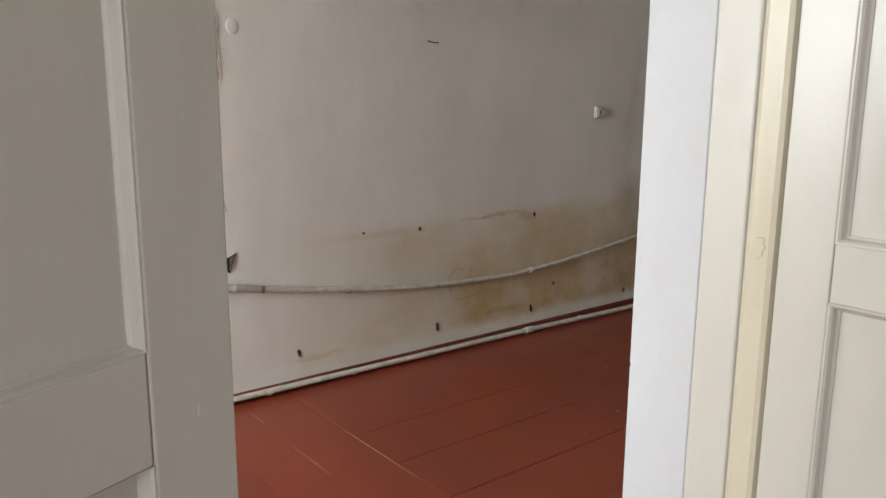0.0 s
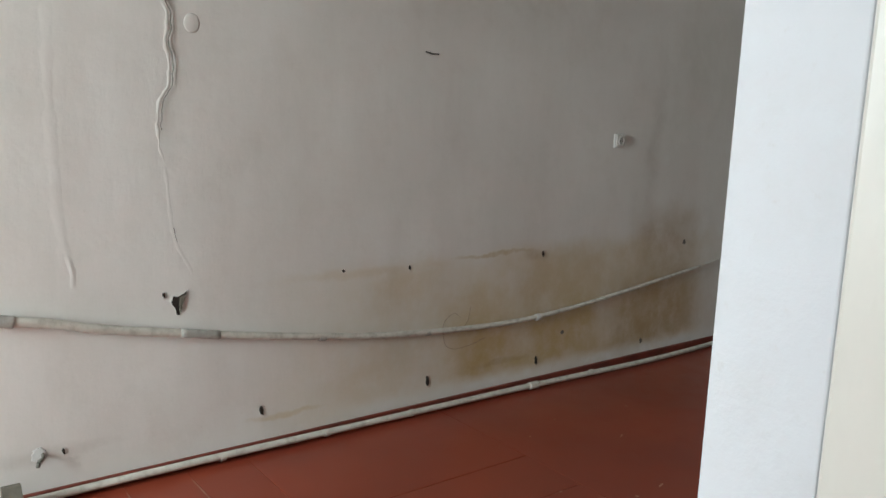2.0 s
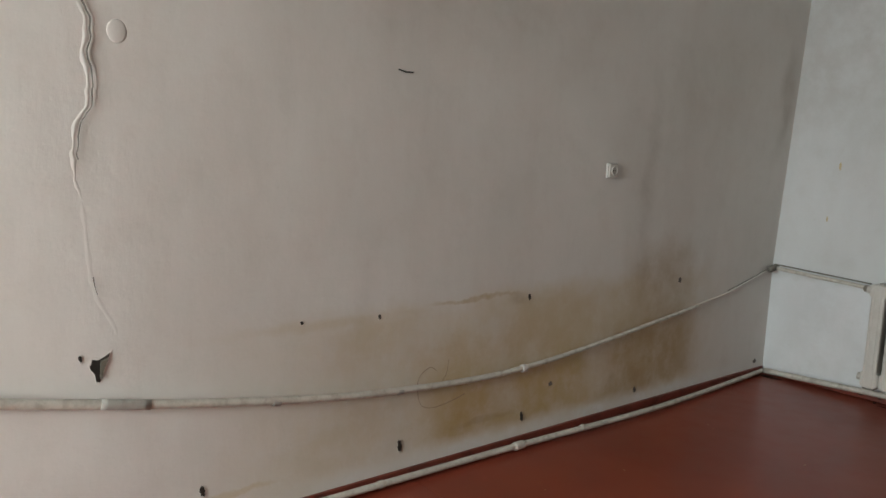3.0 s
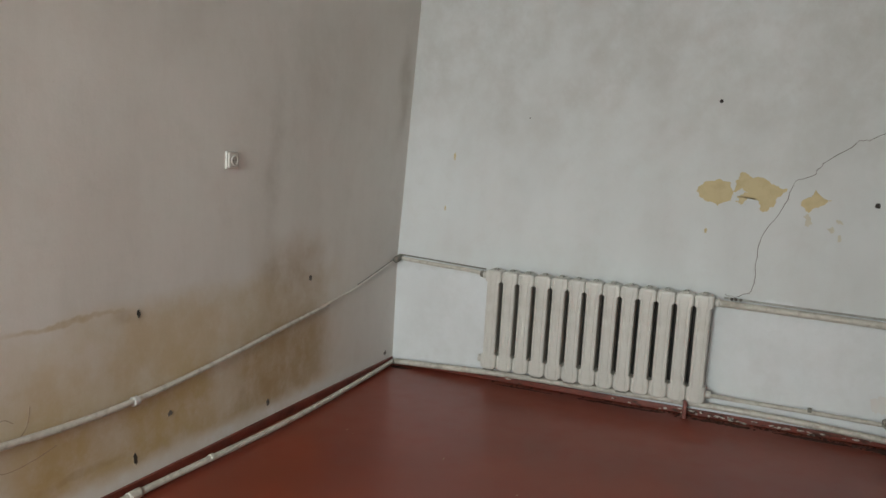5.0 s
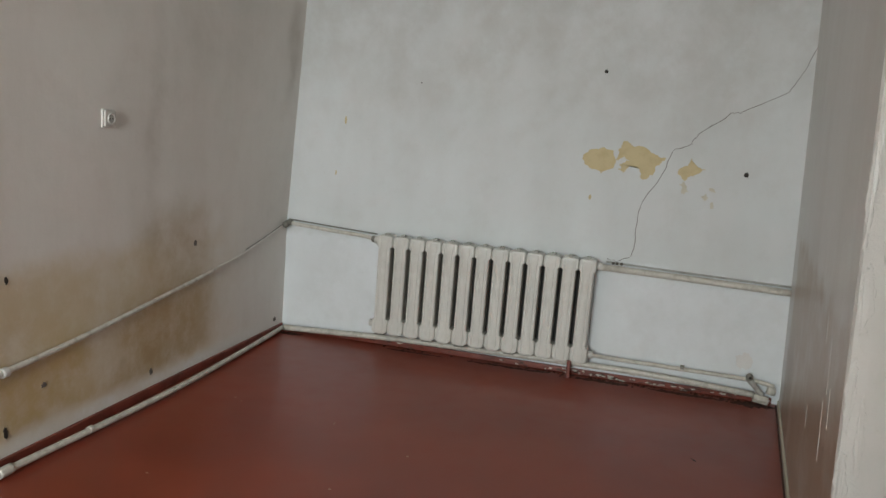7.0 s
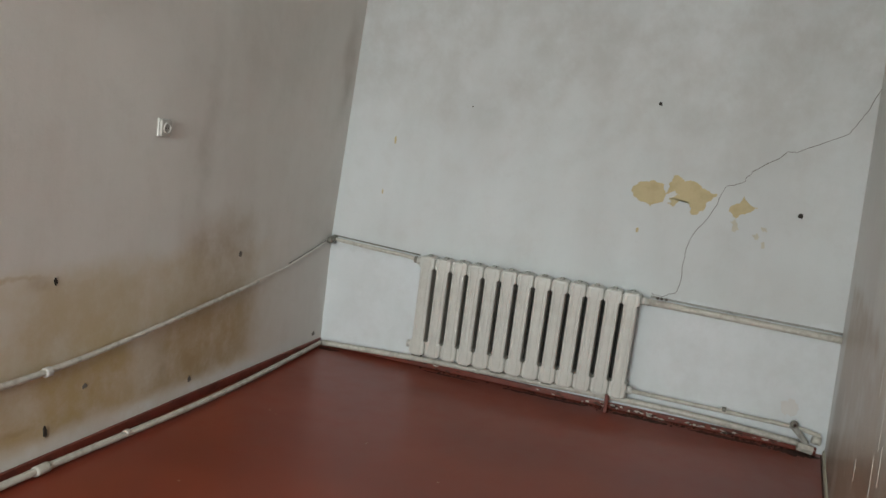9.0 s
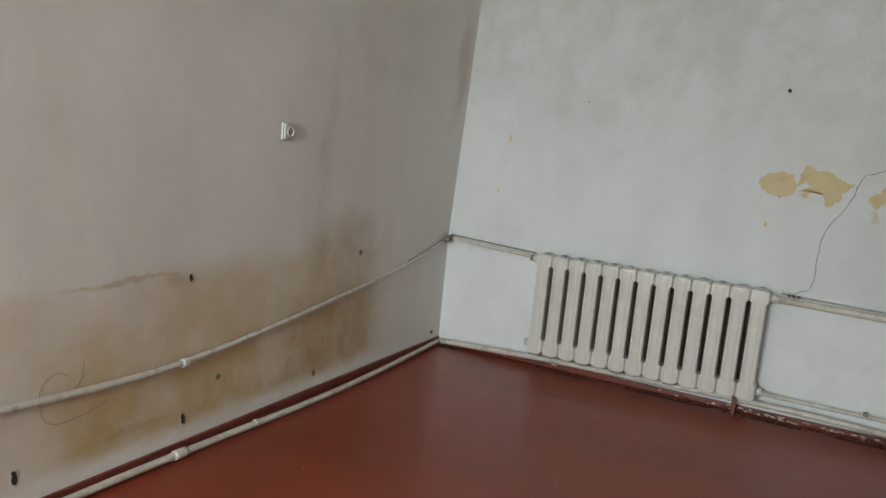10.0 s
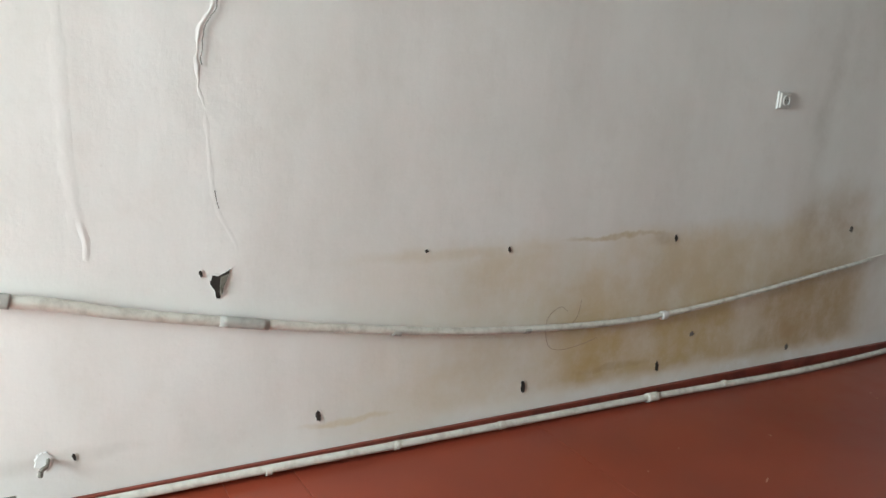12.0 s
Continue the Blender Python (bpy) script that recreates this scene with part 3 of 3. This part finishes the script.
for y in (-1.985, -2.005, -2.03):
    part("thread", tube([Vector((-0.065, y, 0.676)), Vector((-0.06, y - 0.008, 0.676))], 0.008, 6), M_CRACK, outlet)

ret = thing("heating_pipe", "cream-painted return pipe along the floor under the radiator", "pipe")
part("pipe", tube(spline([(-0.05, -0.04, 0.028), (-0.05, -0.43, 0.046), (-0.05, -0.8, 0.062), (-0.05, -1.32, 0.070), (-0.05, -1.8, 0.078),
                          (-0.05, -2.28, 0.076), (-0.05, -2.80, 0.052)]), 0.017, 10, 0.06), M_PIPE, ret, "", True)
for y, z in ((-1.05, 0.066), (-2.16, 0.077), (-1.78, 0.078)):
    clamp("joint", ret, (-0.05, y, z), 0.019, 0.03, M_PIPE, "", (0, 1, 0))
back_pipe = thing("heating_pipe", "thin painted pipe from the radiator foot to the valve", "pipe")
part("pipe", tube(spline([(-0.10, RY1 - 0.02, 0.152), (-0.05, -2.06, 0.136), (-0.04, -2.3, 0.132), (-0.04, -2.75, 0.128), (-0.04, -2.90, 0.110)]), 0.0115, 10, 0.08), M_PIPE, back_pipe, "", True)
clamp("bracket", back_pipe, (-0.04, -2.42, 0.142), 0.014, 0.02, M_GREY, "", (0, 1, 0))

valve = thing("radiator_valve", "grimy painted valve on the pipe in the corner", "valve")
part("body", tube(spline([(-0.05, -2.755, 0.140), (-0.052, -2.785, 0.118), (-0.05, -2.815, 0.085), (-0.05, -2.845, 0.055)], 5), 0.017, 10, 0.3), M_SLEEVE, valve, "crusted painted body", True)
part("knob", tube([Vector((-0.052, -2.768, 0.147)), Vector((-0.074, -2.768, 0.149)), Vector((-0.082, -2.768, 0.150))], 0.020, 12, 0.15, 0.015), M_GREY, valve, "grimy round knob", True)
part("spindle", tube([Vector((-0.082, -2.768, 0.150)), Vector((-0.086, -2.768, 0.150))], 0.008, 8), M_DARK, valve)
part("nut", tube([Vector((-0.056, -2.80, 0.040)), Vector((-0.056, -2.875, 0.030))], 0.024, 6), M_PIPE, valve)
part("flange", tube([Vector((-0.05, -2.865, 0.09)), Vector((-0.05, -2.885, 0.085)), Vector((-0.05, -2.905, 0.084))], 0.022, 8, 0.25), M_PIPE, valve, "", True)

# ---- small fittings on the stained wall ----
socket = thing("wall_socket", "white plastic surface-mounted wall socket on the stained wall", "socket")
part("base", boxes(((-1.718, -0.010, 1.231), (-1.645, -0.0005, 1.305)), bevel=0.003), M_PLASTIC, socket)
part("cover", boxes(((-1.714, -0.021, 1.235), (-1.649, -0.0102, 1.301)), bevel=0.005), M_SOCKET, socket)
ring = bmesh.new()
for r0, r1, y0, y1 in ((0.023, 0.020, -0.0205, -0.0255), (0.020, 0.017, -0.0255, -0.0225)):
    bands = [[ring.verts.new((-1.681 + r * math.cos(t), y, 1.268 + r * math.sin(t))) for t in (2 * math.pi * k / 20 for k in range(20))] for r, y in ((r0, y0), (r1, y1))]
    for k in range(20):
        ring.faces.new((bands[0][k], bands[0][(k + 1) % 20], bands[1][(k + 1) % 20], bands[1][k]))
part("well_rim", ring, M_PLASTIC, socket, "", True)
part("socket_well", tube([Vector((-1.681, -0.0206, 1.268)), Vector((-1.681, -0.0222, 1.268))], 0.0175, 16), M_SLEEVE, socket, "grey socket well with its shade put into the colour")
for dx in (-0.008, 0.008):
    part("pin_hole", tube([Vector((-1.681 + dx, -0.0221, 1.268)), Vector((-1.681 + dx, -0.0228, 1.268))], 0.003, 8), M_DARK, socket)

knob = thing("junction_cap", "painted-over round junction cap on the wall", "junction cap")
bm = bmesh.new()
bmesh.ops.create_uvsphere(bm, u_segments=16, v_segments=8, radius=0.04)
for v in bm.verts:
    v.co = Vector((v.co.x * 0.72 - 3.985, v.co.y * 0.07, v.co.z * 0.85 + 1.64))
part("cap", bm, M_STAINED, knob, "", True)



def flat(points, radius, sides=8, rough=0.0, ends=None, press=0.3):
    """A low swelling of the wall along points, which runs out smoothly on both sides."""
    bm = bmesh.new()
    rows = []
    n = len(points)
    for i, p in enumerate(points):
        r = radius if ends is None else radius + (ends - radius) * i / (n - 1)
        r *= 1 + rough * noise.noise(p * 23)
        fade = min(1.0, 4 * i / n, 4 * (n - 1 - i) / n)
        h = r * press * fade
        rows.append([bm.verts.new((p.x + u * 1.9 * r, 0.0004 - h * (1 - u * u) ** 2 * (1 + 0.5 * noise.noise(Vector((p.x * 60 + u * 3, 0, p.z * 40)))), p.z))
                     for u in (k / 4 for k in range(-4, 5))])
    for a, b in zip(rows, rows[1:]):
        for k in range(8):
            bm.faces.new((a[k], a[k + 1], b[k + 1], b[k]))
    return bm


# swollen seams of the limewash
SEAM = ((-4.20, 1.95), (-4.112, 1.744), (-4.072, 1.673), (-4.076, 1.579), (-4.068, 1.449), (-4.103, 1.351), (-4.108, 1.228), (-4.089, 1.165), (-4.080, 1.08))
seam = thing("blistered_seam", "swollen cracked ridge of limewash running down the wall", "wall blister")
up = spline([(x, -0.001, z) for x, z in SEAM], 14)
up = [p + Vector((0.007 * noise.noise(p * 19) + 0.005 * noise.noise(p * 47), 0, 0)) for p in up]
part("ridge", flat(up, 0.0052, 8, 0.9, 0.004, 0.42), M_STAINED, seam, "", True)
part("ridge", flat([p + Vector((0.022 + 0.008 * noise.noise(p * 9), 0.001, 0)) for p in up[:70]], 0.0042, 8, 0.9, 0.003, 0.42), M_STAINED, seam, "", True)
part("crack", tube([p + Vector((0.011, -0.0045, 0)) for p in up[8:80]], 0.0028, 6, 0.5, ends=0.0015), M_CRACK, seam)
down = spline([(-4.10, -0.001, 1.22), (-4.085, -0.001, 1.12), (-4.072, -0.001, 0.980), (-4.054, -0.001, 0.871), (-3.999, -0.001, 0.759), (-4.0, -0.001, 0.70)], 8)
part("ridge", flat([p + Vector((0, 0.002, 0)) for p in down], 0.007, 8, 0.6, 0.006, 0.13), M_STAINED, seam, "", True)
part("crack", tube([p + Vector((0.004, -0.0045, 0)) for p in down[20:25]], 0.0012, 6, 0.5), M_CRACK, seam)
seam2 = thing("blistered_seam", "pale swollen seam of limewash beside the window side", "wall blister")
up2 = spline([(-4.448, 0.003, 1.9), (-4.448, 0.003, 1.66), (-4.451, 0.003, 1.4), (-4.445, 0.003, 1.13), (-4.435, 0.003, 0.95), (-4.425, 0.003, 0.85), (-4.436, 0.003, 0.72)], 8)
part("ridge", flat([p + Vector((0.005 * noise.noise(p * 15), 0, 0)) for p in up2], 0.016, 10, 0.5, None, 0.07), M_STAINED, seam2, "", True)
part("ridge", flat(spline([(-4.42, 0.002, 0.86), (-4.40, 0.002, 0.79), (-4.402, 0.002, 0.73)], 6), 0.007, 8, 0.5, None, 0.3), M_STAINED, seam2, "", True)

# holes in the plaster
HOLES = ((-4.10, 0.68, 0.005, 0.012), (-3.724, 0.169, 0.010, 0.020), (-2.902, 0.147, 0.011, 0.028), (-2.204, 0.134, 0.010, 0.026), (-3.021, 0.691, 0.006, 0.012),
         (-2.197, 0.693, 0.009, 0.016), (-1.018, 0.679, 0.013, 0.015), (-2.02, 0.259, 0.012, 0.013), (-1.357, 0.118, 0.014, 0.018), (-0.113, 0.09, 0.018, 0.014),
         (-4.45, 0.17, 0.005, 0.012), (-3.36, 0.704, 0.008, 0.006))
for i, (x, z, rx, rz) in enumerate(HOLES):
    h = thing("plaster_hole", "small dark broken-out fixing hole in the wall plaster", "hole", "fixing holes in the stained wall")
    part("rim", flake(ragged(round_outline(x + 0.003, z - 0.002, rx * 1.5, rz * 1.25), rx * 0.3, 2, i), "y", -0.0008, -0.0005), M_STAINED, h, "chipped pale rim")
    part("hollow", flake(ragged(round_outline(x, z, rx, rz, 8, 0.2), rx * 0.35, 2, i + 40), "y", -0.001, -0.0022), M_DARK if i not in (6, 7, 8, 9) else M_CRACK, h)
big = thing("plaster_hole", "jagged dark hole with a torn flap in the wall plaster", "hole", "fixing holes in the stained wall")
BIG = ((-4.014, 0.690), (-4.022, 0.664), (-4.043, 0.640), (-4.043, 0.604), (-4.055, 0.602), (-4.062, 0.630), (-4.074, 0.655), (-4.068, 0.672), (-4.044, 0.672))
part("rim", flake(ragged([(-4.045 + 1.2 * (x + 4.045), 0.65 + 1.15 * (z - 0.65)) for x, z in BIG], 0.004, 2, 2), "y", -0.0008, -0.0005), M_STAINED, big, "torn pale rim")
part("hollow", flake(ragged(BIG, 0.003, 2, 9), "y", -0.001, -0.0022), M_DARK, big)
part("flap", flake(ragged(((-4.020, 0.676), (-4.042, 0.668), (-4.046, 0.64), (-4.04, 0.61), (-4.036, 0.635)), 0.002, 2, 4), "y", -0.003, -0.0035), M_BLOCK, big, "torn ochre paper flap")
hook = thing("wall_hook", "broken iron pipe hook in a chipped hole", "hook")
part("chip", flake(ragged(round_outline(-4.525, 0.172, 0.022, 0.030), 0.006, 3, 7), "y", -0.002, -0.0005), M_FLAKE, hook)
part("shank", tube(spline([(-4.515, 0.0, 0.175), (-4.52, -0.03, 0.172), (-4.535, -0.045, 0.168), (-4.538, -0.042, 0.150)], 5), 0.006, 8, 0.3), M_GREY, hook)
nail = thing("bent_nail", "thin dark nail lying flat against the wall", "nail")
part("shank", tube([Vector((-2.974, -0.004, 1.626)), Vector((-2.94, -0.006, 1.619)), Vector((-2.905, -0.004, 1.621))], 0.003, 6), M_DARK, nail)
scrawl = thing("pencil_scrawl", "thin dark looped pencil line on the stained wall", "scribble")
part("line", tube(spline([(-2.72, -0.0005, 0.43), (-2.76, -0.0005, 0.45), (-2.81, -0.0005, 0.42), (-2.82, -0.0005, 0.37), (-2.80, -0.0005, 0.30), (-2.74, -0.0005, 0.275),
                          (-2.64, -0.0005, 0.285), (-2.56, -0.0005, 0.305)]), 0.0011, 5), M_SCRAWL, scrawl)
part("line", tube(spline([(-2.66, -0.0005, 0.47), (-2.67, -0.0005, 0.41), (-2.70, -0.0005, 0.37)]), 0.0011, 5), M_SCRAWL, scrawl)

# ---- marks on the radiator wall ----
CRACK = ((-1.95, 0.690), (-2.0, 0.676), (-2.07, 0.712), (-2.09, 0.778), (-2.087, 0.888), (-2.098, 1.014), (-2.186, 1.162), (-2.228, 1.311), (-2.325, 1.355), (-2.348, 1.407),
         (-2.499, 1.530), (-2.546, 1.534), (-2.765, 1.657), (-2.82, 1.752), (-2.86, 1.852), (-2.89, 1.95))
crack = thing("wall_crack", "long thin jagged crack across the white wall", "crack")
pts = []
for (a, b), (c, d) in zip(CRACK, CRACK[1:]):
    for s in range(5):
        u = s / 5
        p = Vector((-0.0004, a + (c - a) * u, b + (d - b) * u))
        pts.append(p + Vector((0, 0.012 * noise.noise(p * 31), 0.012 * noise.noise(p * 37))))
part("line", tube(pts, 0.0018, 5, 0.6, ends=0.0014), M_CRACK, crack)
PATCHES = (
    ((-1.755, 1.226), (-1.81, 1.285), (-1.87, 1.30), (-1.925, 1.285), (-1.94, 1.235), (-1.93, 1.19), (-1.87, 1.158), (-1.80, 1.18)),
    ((-1.93, 1.235), (-1.95, 1.30), (-1.985, 1.343), (-2.03, 1.315), (-2.09, 1.315), (-2.14, 1.285), (-2.20, 1.27), (-2.16, 1.225), (-2.14, 1.17), (-2.11, 1.145), (-2.07, 1.195),
     (-2.03, 1.21), (-1.99, 1.175), (-1.955, 1.185), (-1.96, 1.215), (-2.01, 1.24), (-1.98, 1.262)),
    ((-2.27, 1.19), (-2.30, 1.235), (-2.33, 1.278), (-2.36, 1.245), (-2.41, 1.226), (-2.375, 1.20), (-2.33, 1.18), (-2.31, 1.155)),
    ((-2.285, 1.14), (-2.31, 1.15), (-2.335, 1.10), (-2.30, 1.088)),
    ((-2.405, 1.085), (-2.425, 1.10), (-2.44, 1.075), (-2.42, 1.062)),
    ((-2.44, 1.125), (-2.46, 1.13), (-2.475, 1.11), (-2.45, 1.105)),
    ((-2.455, 1.05), (-2.47, 1.055), (-2.475, 1.025), (-2.46, 1.02)),
)
for i, o in enumerate(PATCHES):
    size = max(a for a, b in o) - min(a for a, b in o)
    tagged(mesh_ob("bare_patch", flake(ragged(o, size * (0.06 if i < 3 else 0.22), 3, i), "x", -0.0012, -0.0003), M_BARE if i < 3 else M_FAINT),
           "ochre patch where the white paint has flaked off", "paint patch", "flaked patches on the white wall")
for y, z, r in ((-1.836, 1.706, 0.010), (-2.617, 1.217, 0.013), (-0.80, 1.58, 0.004)):
    h = thing("nail_hole", "small dark nail hole in the white wall", "hole", "nail holes in the white wall")
    part("hollow", flake(ragged(round_outline(y, z, r, r * 1.1), r * 0.2, 2, 4), "x", -0.001, -0.0004), M_DARK, h)
for i, (y, z, ra, rb) in enumerate(((-0.348, 1.333, 0.007, 0.024), (-0.304, 1.017, 0.005, 0.016), (-2.74, 0.215, 0.045, 0.05), (-1.82, 1.02, 0.008, 0.014))):
    tagged(mesh_ob("wall_stain", flake(ragged(round_outline(y, z, ra, rb), ra * 0.25, 2, i), "x", -0.0005, -0.0003), M_PLASTER if i == 2 else M_BARE),
           "small faded stain on the white wall", "stain")

# ---- lumpy plaster on the end of the side wall, scratches beside it ----
for i, (y, z, w, h) in enumerate(((0.022, 1.02, 0.016, 0.09), (0.012, 0.50, 0.016, 0.16), (0.035, 0.36, 0.014, 0.12), (0.030, 1.45, 0.020, 0.20), (0.012, 0.78, 0.012, 0.10),
                                  (0.055, 1.22, 0.014, 0.14), (0.006, 1.28, 0.010, 0.15), (0.045, 0.68, 0.010, 0.12))):
    bm = flake(ragged(round_outline(-y, z, w, h, 12), w * 0.45, 3, i + 20), "x", -0.0022, 0.0)
    for v in bm.verts:
        v.co = Vector((BEND[0] - 0.0145 + v.co.x + 0.003 * noise.noise(v.co * 40), BEND[1] + LEAN * v.co.z + v.co.y, v.co.z))
    tagged(mesh_ob("plaster_smear", bm, M_GLOSS), "lumpy white gloss-painted plaster smear on the wall end", "plaster smear", "smears on the side wall")
d1 = Vector((BEND[0], BEND[1] - SIDE_Y, 0)).normalized()
n1 = Vector((d1.y, -d1.x, 0))
if n1.y < 0:
    n1 = -n1
for i, (along, z, w, h) in enumerate(((2.05, 0.76, 0.010, 0.09), (1.90, 0.84, 0.009, 0.05), (2.00, 0.55, 0.005, 0.10), (1.55, 0.45, 0.006, 0.04), (2.14, 0.66, 0.004, 0.06))):
    bm = flake(ragged(round_outline(along, z, w, h, 10, 0.08), w * 0.4, 3, i + 70), "y", 0.0012, 0.0)
    for v in bm.verts:
        p = Vector((0, SIDE_Y, 0)) + d1 * v.co.x + n1 * (v.co.y + 0.0002)
        v.co = Vector((p.x, p.y + LEAN * v.co.z, v.co.z))
    tagged(mesh_ob("wall_scratch", bm, M_SIDE_WORN), "pale vertical scratch in the brownish wall paint", "scratch", "scratches on the side wall")

# ---- loose block on the floor ----
block = thing("concrete_block", "weathered grey notched block with a hole, standing by the wall", "block")
bm = boxes(((-4.705, -0.215, 0.002), (-4.598, -0.075, 0.085)), bevel=0.004)
part("body", bm, M_BLOCK, block)
bm = bmesh.new()
wedge = ((-0.135, 0.0855), (-0.075, 0.0855), (-0.075, 0.125), (-0.095, 0.125))
a = [bm.verts.new((-4.655, y, z)) for y, z in wedge]
b = [bm.verts.new((-4.598, y, z)) for y, z in wedge]
for k in range(4):
    bm.faces.new((a[k], a[(k + 1) % 4], b[(k + 1) % 4], b[k]))
bm.faces.new(a[::-1]), bm.faces.new(b)
part("lug", bm, M_BLOCK, block)
part("hole", flake(ragged(round_outline(-4.662, -0.145, 0.013, 0.011), 0.002, 2, 3), "z", 0.0008, 0.0852), M_DARK, block)

# ---- crumbs of paint and dirt at the foot of the radiator wall ----
for i, (y, half, deep) in enumerate(((-2.0, 0.13, 0.016), (-2.45, 0.16, 0.018), (-2.80, 0.09, 0.03), (-1.45, 0.20, 0.012), (-0.9, 0.15, 0.008), (-0.10, 0.06, 0.02))):
    tagged(mesh_ob("floor_dirt", flake(ragged(round_outline(-0.075, y, deep * 1.1, half * 1.15, 22), deep * 0.8, 3, i + 60), "z", 0.0015, 0.0015), M_GRIME),
           "dark crumbly dirt along the foot of the wall", "dirt", "dirt along the skirting")

# ---- chipped paint along the red skirting under the radiator ----
chip_rnd = random.Random(21)
for name, material, label, count in (("paint_chips", M_PIPE, "pale chipped paint flakes along the red skirting", 46), ("grime_crumbs", M_GRIME, "dark crumbs along the red skirting", 60)):
    bm = bmesh.new()
    for k in range(count):
        y = chip_rnd.choice((chip_rnd.uniform(-2.88, -0.55), chip_rnd.gauss(-1.95, 0.18), chip_rnd.gauss(-2.5, 0.22)))
        y = max(-2.88, min(-0.1, y))
        a, h = chip_rnd.uniform(0.004, 0.022), chip_rnd.uniform(0.002, 0.006)
        z = chip_rnd.uniform(0.008, 0.032)
        piece = flake(ragged(round_outline(y, z, a, h, 7, chip_rnd.uniform(-0.25, 0.25)), h * 0.5, 2, k), "x", -0.0016, -0.0204)
        me = bpy.data.meshes.new("chip")
        piece.to_mesh(me)
        piece.free()
        bm.from_mesh(me)
        bpy.data.meshes.remove(me)
    tagged(mesh_ob(name, bm, material), label, "paint chips", kind="stuff")

bm = bmesh.new()
for k in range(150):
    y = max(-2.87, min(-0.08, chip_rnd.choice((chip_rnd.uniform(-2.87, -0.5), chip_rnd.gauss(-2.05, 0.25), chip_rnd.gauss(-2.7, 0.12)))))
    a = chip_rnd.uniform(0.003, 0.013)
    x = -0.024 - a - abs(chip_rnd.gauss(0, 0.028))
    piece = flake(ragged(round_outline(x, y, a * 0.7, a, 6, chip_rnd.uniform(0, 3)), a * 0.2, 1, k), "z", chip_rnd.uniform(0.001, 0.004), 0.0016)
    me = bpy.data.meshes.new("crumb")
    piece.to_mesh(me)
    piece.free()
    bm.from_mesh(me)
    bpy.data.meshes.remove(me)
tagged(mesh_ob("dirt_crumbs", bm, M_GRIME), "dark crumbs of dirt on the floor under the radiator", "dirt", kind="stuff")

# ---- small litter on the floor ----
for i, (x, y, ln, turn, m) in enumerate(((-1.75, -1.9, 0.05, 1.0, M_DARK), (-1.0, -2.45, 0.02, 0.6, M_DARK), (-2.1, -0.95, 0.022, 0.2, M_CHALK), (-2.35, -0.7, 0.02, 0.5, M_CHALK),
                                         (-1.9, -1.4, 0.018, 1.2, M_CHALK), (-2.6, -1.1, 0.022, 0.3, M_CHALK), (-1.3, -0.9, 0.014, 0.1, M_CHALK), (-2.75, -1.35, 0.016, 2.0, M_CHALK))):
    tagged(mesh_ob("floor_speck", flake(ragged(round_outline(x, y, ln, ln * 0.16, 8, turn), ln * 0.06, 2, i), "z", 0.001, 0.0035), m),
           "dark splinter lying on the red floor" if m is M_DARK else "pale paint speck on the red floor", "speck", "specks on the floor")

speck_rnd = random.Random(11)
for i in range(16):
    ln = speck_rnd.uniform(0.004, 0.010)
    o = ragged(round_outline(speck_rnd.uniform(-3.1, -1.2), speck_rnd.uniform(-1.9, -0.35), ln, ln * speck_rnd.uniform(0.3, 0.8), 7, speck_rnd.uniform(0, 3)), ln * 0.15, 2, i + 90)
    tagged(mesh_ob("floor_speck", flake(o, "z", 0.001, 0.0025), M_CHALK), "pale paint speck on the red floor", "speck", "specks on the floor")

# ---- floor: boards painted red-brown ----
base = struct("floor", boxes(((XW - 0.3, YO - 0.3, -0.2), (0.3, 0.3, -0.006))), M_RED, "red-brown painted board floor with thin joints", "floor")
rnd = random.Random(4)


def plank(x0, x1, y0, y1, g=0.0006, e=0.0014, low=0.0006):
    bm = bmesh.new()
    z = 0.001 + (rnd.uniform(0.0, 0.0008) if g else 0.0004)
    lo = [bm.verts.new(p) for p in ((x0 + g, y0 + g, -0.006), (x1 - g, y0 + g, -0.006), (x1 - g, y1 - g, -0.006), (x0 + g, y1 - g, -0.006))]
    mi = [bm.verts.new((v.co.x, v.co.y, z - low)) for v in lo]
    hi = [bm.verts.new(p) for p in ((x0 + g + e, y0 + g + e, z), (x1 - g - e, y0 + g + e, z), (x1 - g - e, y1 - g - e, z), (x0 + g + e, y1 - g - e, z))]
    for a_, b_ in ((lo, mi), (mi, hi)):
        for k in range(4):
            bm.faces.new((a_[k], a_[(k + 1) % 4], b_[(k + 1) % 4], b_[k]))
    bm.faces.new(hi)
    part("plank", bm, M_FLOOR, base)


x = -3.81
while x > XW:
    plank(max(x - 0.228, XW), x, -2.52, 0)
    x -= 0.228
for y0, y1 in ((-0.62, 0), (-0.92, -0.62), (-1.24, -0.92), (-1.56, -1.24)):
    plank(-3.81, -2.85, y0, y1, 0.0014, 0.0022, 0.0012)
plank(-3.81, -2.85, -2.95, -1.56, 0)
plank(-2.85, 0, -3.05, 0, 0, 0.0002, 0.0001)
for k in range(12):
    plank(XW, -2.0, -2.52 - 0.26 * (k + 1), -2.52 - 0.26 * k)
for x, y, ln, wide in ((-3.812, -0.80, 0.26, 0.0026), (-4.052, -0.70, 0.16, 0.0018), (-4.27, -0.22, 0.14, 0.002), (-4.045, -0.2, 0.09, 0.0018)):
    tagged(mesh_ob("worn_joint", flake(ragged(round_outline(x, y, wide, ln, 14), 0.0016, 3, 3), "z", 0.0006, 0.0018), M_CHALK),
           "pale worn line along a floor joint", "floor mark", "worn joints of the floor")
